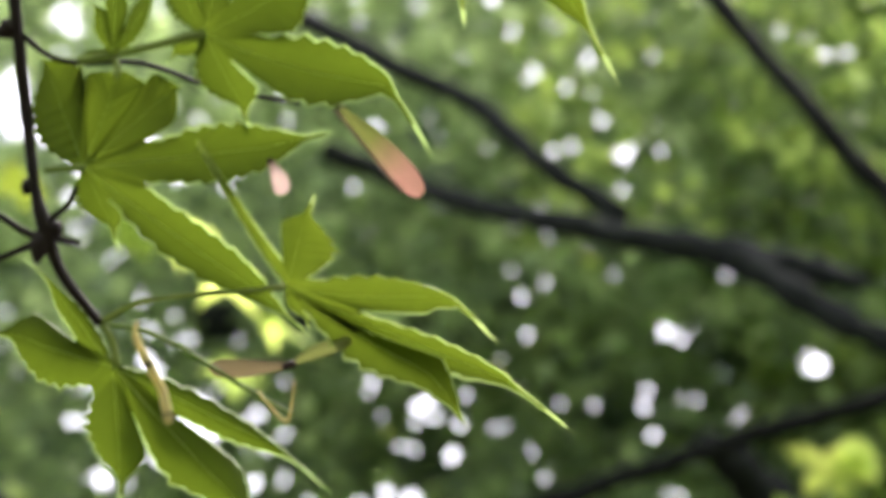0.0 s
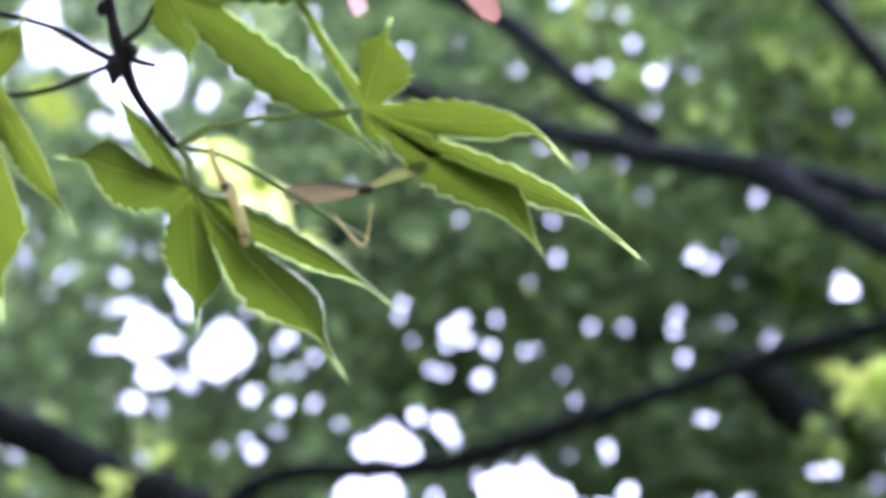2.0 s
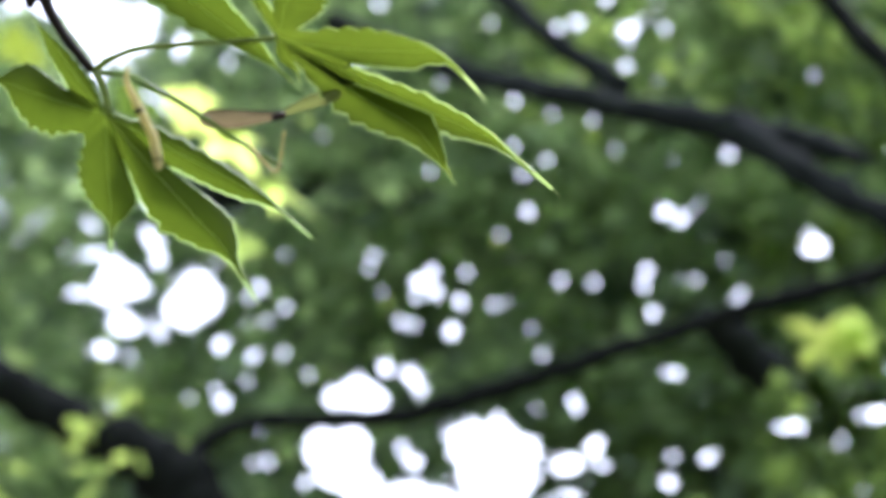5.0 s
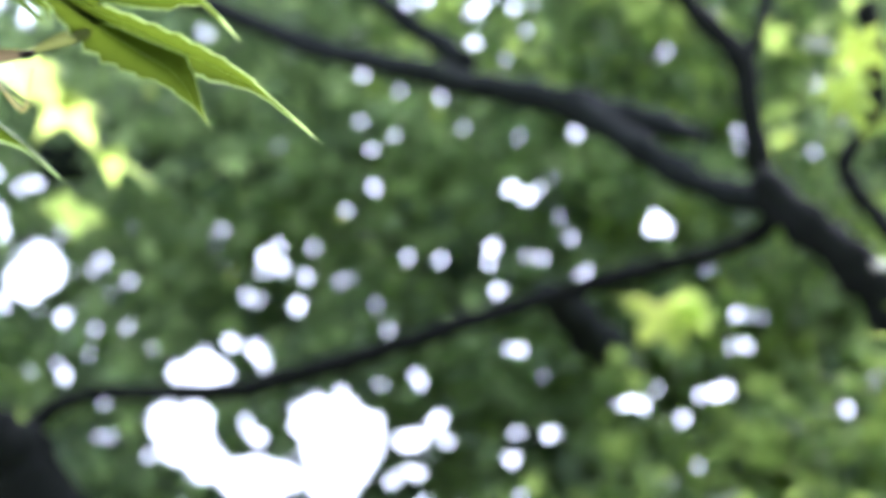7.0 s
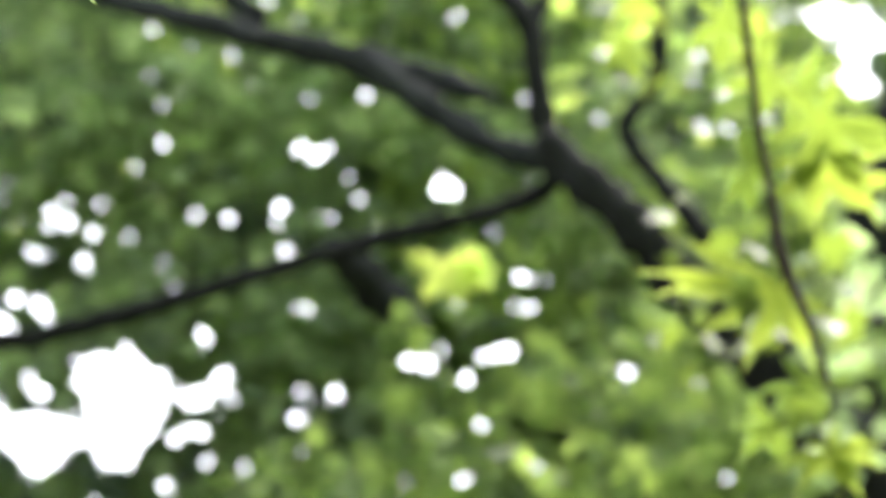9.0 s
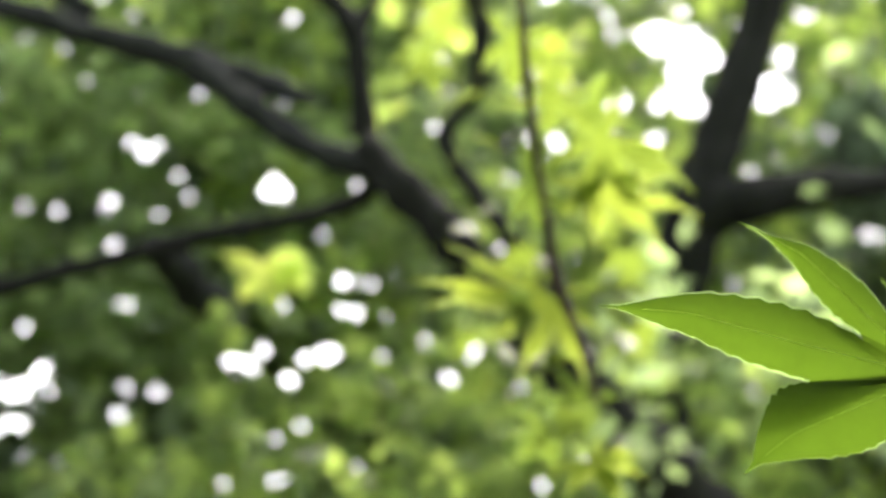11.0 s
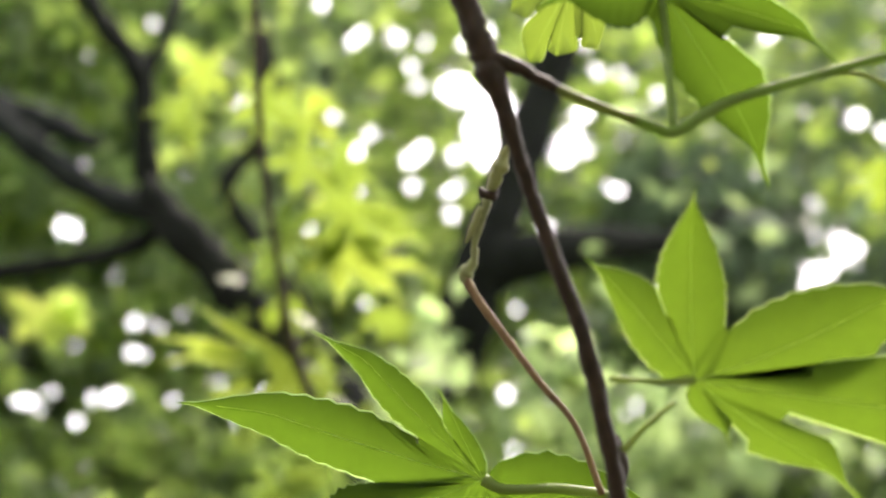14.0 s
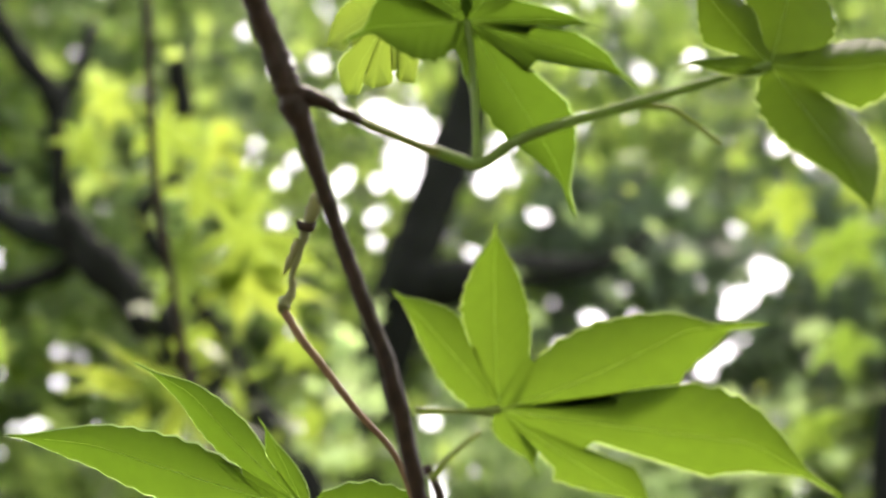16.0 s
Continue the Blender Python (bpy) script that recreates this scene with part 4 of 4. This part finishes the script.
# ---------------------------------------------------------------- near twig with leaves and winged seeds
STEM_A = [
    [(-0.0718, 0.2208, 1.8982, 0.0011), (-0.0728, 0.2273, 1.8824, 0.0011), (-0.0737, 0.2341, 1.871, 0.0011), (-0.0737, 0.2398, 1.8577, 0.001), (-0.0728, 0.2429, 1.8511, 0.0014), (-0.0718, 0.2481, 1.8448, 0.001), (-0.0674, 0.2547, 1.8377, 0.0009)],
]
LEAVES_A = [
    ((-0.0653, 0.241, 1.8605), [(0.09, 1.36, -1.01, 0.2), (3.08, 3.03, -2.36, 0.072, 0.03, 0.85), (3.92, 1.65, 0.92, 0.105, -0.02, 0.85), (1.46, 0.62, 1.67, 0.24, 0.03, 0.88), (0.48, 0.32, 1.97, 0.25, 0.03, 0.9), (-0.86, -0.26, 2.14, 0.25, 0.03, 0.9)]),
    ((-0.0427, 0.2368, 1.8807), [(0.34, 1.44, -1.3, 0.24), (3.16, 2.91, -1.49, 0.115, 0.2), (2.21, 0.79, 1.25, 0.3), (0.86, -0.87, 1.84, 0.2), (-0.61, -0.91, 1.2, 0.2), (-0.87, 0.34, -0.34, 0.2)]),
]
LEAVES_A += [
    ((-0.0368, 0.2631, 1.8442), [(0.07, 1.12, -0.47, 0.12), (2.43, 3, -1.94, 0.09, 0.12, 0.9), (3.9, 5.11, -1.5, 0.036, 0.05), (3.17, 2.31, -0.61, 0.13, 0.17, 0.7), (0.79, -0.79, 1.34, 0.40), (-0.79, -2.37, 1.84, 0.022, 0, 1)]),
    ((-0.0652, 0.2564, 1.8303), [(3.03, 2.69, -1.76, 0.05), (2.2, 2.11, -3.05, 0.13), (0.03, 0.56, -2.44, 0.22), (-2.5, -0.42, 0.75, 0.23), (-1.49, -0.82, 1.9, 0.07)]),
    ((-0.0939, 0.2354, 1.845), [(-1.5, 0.18, -0.86, 0.2), (-1.6, 1.45, -2.94, 0.16), (-0.44, 2.08, -3.67, 0.15), (1.06, 1.74, -2.37, 0.08), (1.03, -0.29, 1.1, 0.2)]),
]
LEAVES_A += [
    ((-0.0575, 0.2329, 1.8771), [(-0.73, -0, 0.03, 0.1), (-0.43, -0.33, 1.02, 0.15), (0.08, -0.37, 1.46, 0.15), (0.98, -0.07, 1.37, 0.12)]),
    ((-0, 0.2391, 1.9097), [(-1.45, 1.14, -1.54, 0.2), (-0.36, 2, -2.31, 0.14), (2.13, 3.13, -3.24, 0.08), (2.54, 1.27, -0.46, 0.17)]),
]
twig = twig_thing("maple_twig", "dark maple twig with fresh green leaves and winged seeds", (0, 0, 0))
for row in STEM_A:
    part("stem", tube([(-0.1, 0.33, 2.7, 0.004), (-0.1, 0.28, 2.35, 0.002), (-0.08, 0.23, 2.05, 0.0014), (-0.074, 0.222, 1.94, 0.0012)] + row, 6, 10, 0.12), TWIG_DARK, twig)
for k, (foot, tips) in enumerate(LEAVES_A):
    leaf(twig, foot, tips, LEAF, 10 + k, notch=(0.3, 0.24, 0.46, 0.85, 0.66) if k == 0 else 0.28, jag=1.5)
SIDE_A = [
    [(-0.0724, 0.2282, 1.8806, 0.0006), (-0.067, 0.2334, 1.8773, 0.0005), (-0.0566, 0.2422, 1.8797, 0.0005), (-0.0478, 0.2539, 1.8794, 0.0004), (-0.0349, 0.2625, 1.8785, 0.0004)],
    [(-0.0967, 0.2312, 1.8569, 0.0005), (-0.0891, 0.2349, 1.856, 0.0006), (-0.0817, 0.2391, 1.854, 0.0006), (-0.0765, 0.2419, 1.8508, 0.0007), (-0.073, 0.2436, 1.8493, 0.0007)],
    [(-0.0982, 0.2364, 1.8438, 0.0004), (-0.0906, 0.2397, 1.8437, 0.0005), (-0.0836, 0.2422, 1.8454, 0.0005), (-0.0769, 0.243, 1.848, 0.0006), (-0.073, 0.2436, 1.8493, 0.0007)],
    [(-0.0727, 0.2425, 1.852, 0.0006), (-0.0689, 0.2425, 1.8546, 0.0005), (-0.0669, 0.2418, 1.8577, 0.0004)],
    [(-0.0725, 0.2434, 1.8502, 0.0006), (-0.0694, 0.2437, 1.8489, 0.0006), (-0.067, 0.2446, 1.8483, 0.0005)],
]
NODE_A = [
    [(-0.0728, 0.2436, 1.8512, 0.0008), (-0.0737, 0.2436, 1.8494, 0.0019), (-0.0742, 0.2437, 1.8472, 0.0013), (-0.0744, 0.2438, 1.8454, 0.0005)],
    [(-0.0722, 0.2434, 1.8520, 0.0008), (-0.0712, 0.2432, 1.8512, 0.0014), (-0.0703, 0.2431, 1.8498, 0.0006)],
    [(-0.0745, 0.2400, 1.8590, 0.0007), (-0.0751, 0.2400, 1.8580, 0.0012), (-0.0756, 0.2400, 1.8566, 0.0005)],
    [(-0.0735, 0.2280, 1.8830, 0.0010), (-0.0745, 0.2278, 1.8818, 0.0020), (-0.0756, 0.2276, 1.8812, 0.0012), (-0.0768, 0.2274, 1.8812, 0.0007)],
]
for row in NODE_A:
    part("bud", tube(row, 4, 8, 0.3), TWIG_DARK, twig, "dark brown bud")
for row in SIDE_A:
    part("side_twig", tube(row, 5, 8, 0.1), TWIG_DARK, twig)
STALKS_A = [
    [(-0.0674, 0.2547, 1.8377, 0.0007), (-0.0612, 0.2552, 1.8407, 0.0005), (-0.053, 0.258, 1.8424, 0.0005), (-0.0437, 0.2604, 1.843, 0.0005), (-0.0368, 0.2631, 1.8442, 0.0006)],
    [(-0.0674, 0.2547, 1.8377, 0.0006), (-0.0607, 0.2571, 1.8365, 0.0005), (-0.0545, 0.2623, 1.8339, 0.0005), (-0.0465, 0.269, 1.8289, 0.0004), (-0.0393, 0.2751, 1.8249, 0.0004)],
    [(-0.0662, 0.2537, 1.8368, 0.0007), (-0.065, 0.255, 1.8344, 0.0007), (-0.0645, 0.2566, 1.8303, 0.0007)],
    [(-0.0427, 0.2368, 1.8807, 0.0008), (-0.0504, 0.2353, 1.8788, 0.0007), (-0.0579, 0.2338, 1.8773, 0.0007), (-0.0635, 0.2326, 1.8764, 0.0008)],
    [(-0.0579, 0.2338, 1.8773, 0.0007), (-0.0574, 0.2348, 1.8753, 0.0006), (-0.0579, 0.2354, 1.8736, 0.0006)],
]
STALKS_A += [
    [(-0.072, 0.2393, 1.8602, 0.0006), (-0.069, 0.24, 1.8604, 0.0006), (-0.0653, 0.241, 1.8605, 0.0008)],
]
for row in STALKS_A:
    part("petiole", tube(row, 5, 8, 0.05), PETIOLE, twig, "slender green leaf stalk")
BRACTS = [
    [(-0.0591, 0.2517, 1.8362, 0.00027), (-0.0595, 0.2525, 1.8337, 0.00062), (-0.0579, 0.2544, 1.8296, 0.00088), (-0.0561, 0.2566, 1.8253, 0.00088), (-0.0556, 0.2581, 1.8216, 0.00098), (-0.0555, 0.2588, 1.8198, 0.00053)],
    [(-0.0373, 0.2698, 1.8295, 0.00020), (-0.0383, 0.2711, 1.8251, 0.00020), (-0.0394, 0.2716, 1.8227, 0.00030), (-0.042, 0.2698, 1.8255, 0.00020), (-0.0436, 0.2685, 1.8278, 0.00020)],
]
for row in BRACTS:
    bract = part("bract", tube(row, 5, 8, 0.25), BEIGE, twig, "dry beige bract")
    if row is BRACTS[0]:
        for k in (2, 4):
            a, b = Vector(row[k]), Vector(row[k + 1])
            part("band", tube([(*a.lerp(b, u).xyz, a.w * 1.06) for u in (0.0, 0.08, 0.16)], 2, 8, 0.1), TWIG_DARK, bract, "dark brown band")
SEEDS = [
    ((-0.0247, 0.2535, 1.8722), (-0.0145, 0.2693, 1.8607), 0.0046),
    ((-0.0376, 0.2688, 1.832), (-0.0525, 0.2673, 1.8324), 0.0033),
    ((-0.0386, 0.2686, 1.8317), (-0.0279, 0.2723, 1.8368), 0.0027),
    ((-0.0355, 0.2502, 1.8621), (-0.0341, 0.2529, 1.8567), 0.0033),
]
for k, (foot, tip, width) in enumerate(SEEDS):
    samara(twig, foot, tip, width, (PINK, BROWN, OLIVE, PALE)[k], k, ("pink samara wing with an olive base", "dry brown samara wing", "olive samara wing", "pale pink samara wing")[k], 0.0, OLIVE if k == 0 else None, PALE if k == 0 else None, 0.18 if k in (0, 3) else 0.30)

# ---------------------------------------------------------------- near red-brown twig with broad green leaves
STEM_B = [
    [(0.2093, 0.2085, 1.8261, 0.0021), (0.2143, 0.2137, 1.8161, 0.0021), (0.2183, 0.2176, 1.807, 0.0024), (0.2203, 0.2192, 1.802, 0.00263), (0.2228, 0.221, 1.7961, 0.00199), (0.2264, 0.225, 1.7869, 0.00143), (0.2295, 0.2284, 1.7794, 0.00139), (0.2323, 0.2306, 1.7725, 0.00144), (0.2386, 0.2355, 1.757, 0.00158), (0.2439, 0.2429, 1.738, 0.00161), (0.2494, 0.2519, 1.7172, 0.00161)],
]
SIDE_B = [
    [(0.2213, 0.2192, 1.8015, 0.0019), (0.2263, 0.2202, 1.8005, 0.0013), (0.229, 0.2204, 1.7989, 0.0009), (0.2315, 0.2215, 1.7983, 0.0010), (0.234, 0.2217, 1.797, 0.0007)],
    [(0.2325, 0.2216, 1.7978, 0.0006), (0.234, 0.2217, 1.797, 0.0009), (0.2408, 0.2229, 1.7947, 0.0008), (0.2464, 0.2248, 1.7935, 0.001)],
]
LEAVES_B = [
    ((0.2578, 0.2387, 1.7515), [(-1.95, -0.8, 1.9, 0.17, 0.02, 0.9), (-0.19, -1.67, 2.92, 0.163, 0.07, 0.9), (4.75, -0.6, 1.45, 0.155, 0.07, 0.8), (6.07, 0.13, -1.53, 0.14, 0.07, 0.85), (3.13, 0.55, -2.13, 0.13), (0.68, 0.34, -1.15, 0.2)]),
    ((0.2522, 0.2276, 1.8201), [(-1.88, -0.05, 1.58, 0.2), (-2.27, -0.35, -0.69, 0.31), (2.00, 0.92, -3.44, 0.165, 0.08, 0.82), (3.26, 0.09, -1.47, 0.08), (2.67, -0.01, -0.14, 0.07), (1.39, -0.21, 1.96, 0.2)]),
    ((0.3045, 0.2186, 1.809), [(-1.99, -0.23, -0.28, 0.09), (-1.64, 0.47, 2.13, 0.22), (1.24, 0.74, 3.53, 0.22), (3.08, -1.63, -0.8, 0.22), (0.96, -2.02, -3.57, 0.17, 0.07, 0.95)]),
]
# broad leaves out of view, added to shade the upper leaves below them
LEAVES_B += [
    ((0.2621, 0.2473, 1.9051), [(-5.23, 0.21, 0.93, 0.24), (-3.52, 3.08, 1.37, 0.24), (0.86, 4.53, 1.99, 0.24), (4.97, 2.16, 1.48, 0.24), (5.08, -0.88, 1, 0.24), (-0.39, -3.24, 0.22, 0.24)]),
    ((0.3188, 0.2433, 1.9), [(-5.23, 0.21, 0.93, 0.24), (-3.12, 3.05, 1.33, 0.24), (1.54, 4.49, 1.93, 0.24), (5.38, 2.13, 1.44, 0.24), (5.08, -0.88, 1, 0.24), (-0.8, -3.21, 0.26, 0.24)]),
    ((0.2977, 0.2575, 1.9557), [(-5.6, 0.22, 1, 0.24), (-3.57, 3.01, 1.56, 0.24), (1.23, 4.39, 2.29, 0.24), (5.49, 2.03, 1.68, 0.24), (5.44, -0.95, 1.07, 0.24), (-0.61, -3.19, 0.15, 0.24)]),
]
# smaller unseen leaves closer in, added for the same shading
LEAVES_B += [
    ((0.2612, 0.2127, 1.8381), [(-2.34, -0.8, -0.06, 0.22), (-1.92, 1.89, 0.63, 0.22), (0.09, 2.91, 0.79, 0.22), (1.9, 1.55, 0.48, 0.22), (1.68, -1.18, -0.16, 0.22), (-0.28, -2, -0.29, 0.22)]),
    ((0.2994, 0.2045, 1.835), [(-2.23, -0.81, -0.06, 0.22), (-1.5, 1.83, 0.68, 0.22), (0.63, 2.82, 0.89, 0.22), (2.17, 1.49, 0.58, 0.22), (1.73, -1.19, -0.17, 0.22), (-0.5, -1.98, -0.29, 0.22)]),
    ((0.2826, 0.2157, 1.8533), [(-2.46, -0.74, -0.21, 0.22), (-1.78, 1.9, 0.57, 0.22), (0.57, 2.84, 0.85, 0.22), (2.36, 1.49, 0.51, 0.22), (1.97, -1.17, -0.28, 0.22), (-0.39, -1.95, -0.41, 0.22)]),
]
LEAVES_B += [
    ((0.2265, 0.2946, 1.7461), [(4.43, 0.86, -1.03, 0.16), (0.62, 1.22, -2.49, 0.24), (-3.52, 1.06, -1.68, 0.22, 0.05, 0.9), (-6.2, 1.9, 1.93, 0.085, 0.04, 0.92), (-3.58, -0.34, 2.92, 0.085, 0.07, 0.85), (-0.99, -0.55, 1.75, 0.12)]),
]
PALE_LEAF_B = ((0.2409, 0.2523, 1.8362), [(-1.29, 0.07, -0.96, 0.26, 0.03, 0.97), (-0.89, 0.43, -1.83, 0.2, 0.03, 0.97), (-0.37, 0.32, -1.74, 0.2, 0.03, 0.97), (0.42, 0.18, -1.66, 0.2, 0.03, 0.97)])
twig = twig_thing("maple_twig", "red-brown maple twig with broad fresh green leaves", (0, 0, 0))
for row in STEM_B:
    part("stem", tube([(0.2, 0.28, 2.75, 0.004), (0.19, 0.24, 2.4, 0.003), (0.2, 0.2, 2.05, 0.0025), (0.206, 0.204, 1.88, 0.0022)] + row, 8, 12, 0.3), TWIG, twig)
for k, row in enumerate(SIDE_B):
    part("side_twig", tube(row, 6, 10, 0.2), OLIVE if k else TWIG, twig, "green young side twig" if k else "")
for k, (foot, tips) in enumerate(LEAVES_B):
    leaf(twig, foot, tips, GREEN_LEAF, 20 + k, jag=0.65, rim=0.011, pale=1.0, peak=0.68, notch=(0.4, 0.55, 0.5, 0.3, 0.4) if k == len(LEAVES_B) - 1 else 0.36 if k < 2 else 0.28, fold=0.1 if k == len(LEAVES_B) - 1 else 0.24)
leaf(twig, *PALE_LEAF_B, BACKLEAF, 36, jag=0.8, pale=1.0, notch=0.7)
STALKS_B = [
    [(0.2457, 0.2248, 1.7939, 0.0011), (0.2499, 0.2258, 1.7928, 0.0011), (0.2539, 0.2266, 1.7925, 0.0011), (0.2629, 0.2259, 1.7978, 0.001), (0.2787, 0.2237, 1.8024, 0.0009), (0.2924, 0.221, 1.806, 0.0008), (0.3045, 0.2186, 1.809, 0.0008)],
    [(0.2535, 0.2265, 1.7927, 0.0008), (0.2533, 0.2268, 1.8009, 0.0007), (0.253, 0.2275, 1.811, 0.0007), (0.2522, 0.2276, 1.8201, 0.0007)],
    [(0.2265, 0.2946, 1.7461, 0.0013), (0.2304, 0.2941, 1.7442, 0.001), (0.2408, 0.2918, 1.7439, 0.001), (0.248, 0.2899, 1.7427, 0.001), (0.2509, 0.2881, 1.7416, 0.0009)],
    [(0.2578, 0.2387, 1.7515, 0.0009), (0.2515, 0.2384, 1.7511, 0.0005), (0.2432, 0.2382, 1.7513, 0.0006)],
    [(0.2458, 0.242, 1.7398, 0.0007), (0.2497, 0.2412, 1.744, 0.0005), (0.2547, 0.2413, 1.7482, 0.0005)],
]
STALKS_B += [
    [(0.2787, 0.2235, 1.8029, 0.0006), (0.287, 0.2247, 1.8031, 0.0005), (0.2917, 0.226, 1.8011, 0.0005), (0.2972, 0.2287, 1.798, 0.0004)],
]
for row in STALKS_B:
    part("petiole", tube(row, 5, 8, 0.05), PETIOLE, twig, "slender green leaf stalk")
SPUR_B = [
    [(0.2509, 0.2882, 1.7412, 0.0009), (0.2507, 0.2717, 1.7434, 0.0008), (0.2467, 0.2555, 1.7451, 0.0008)],
]
for row in SPUR_B:
    part("side_twig", tube(row, 5, 8, 0.1), TWIG, twig)
BUD_TWIG = [
    [(0.2487, 0.288, 1.7422, 0.0007), (0.2431, 0.2821, 1.754, 0.0006), (0.2354, 0.2767, 1.7613, 0.0007), (0.2287, 0.2733, 1.7691, 0.0008), (0.2241, 0.2707, 1.7743, 0.0008), (0.221, 0.2692, 1.7791, 0.0009)],
]
for row in BUD_TWIG:
    part("side_twig", tube(row, 6, 8, 0.12), REDTWIG, twig, "thin red-brown side twig")
BUD_TIP = [
    [(0.2208, 0.2695, 1.7781, 0.00054), (0.2212, 0.269, 1.7797, 0.00135), (0.2225, 0.2682, 1.7819, 0.00081), (0.2227, 0.267, 1.7855, 0.00068), (0.2238, 0.2658, 1.789, 0.00068), (0.2248, 0.2645, 1.7931, 0.00095)],
    [(0.2209, 0.2672, 1.7851, 0.00027), (0.2223, 0.2662, 1.7882, 0.00081), (0.2238, 0.265, 1.7916, 0.00068)],
    [(0.2253, 0.2643, 1.7936, 0.00068), (0.2266, 0.2629, 1.7977, 0.00162), (0.2281, 0.2616, 1.8017, 0.00068), (0.2287, 0.2609, 1.8038, 0.00027)],
]
for row in BUD_TIP:
    part("bud", tube(row, 5, 8, 0.6), BUD, twig, "pale olive bud scale")
BUD_KNOB = [
    [(0.2233, 0.2639, 1.7951, 0.0003), (0.2244, 0.2642, 1.7939, 0.0011), (0.2257, 0.2642, 1.7939, 0.0012), (0.2267, 0.2638, 1.7951, 0.0004)],
]
for row in BUD_KNOB:
    part("bud", tube(row, 4, 8, 0.2), TWIG, twig, "dark brown bud")
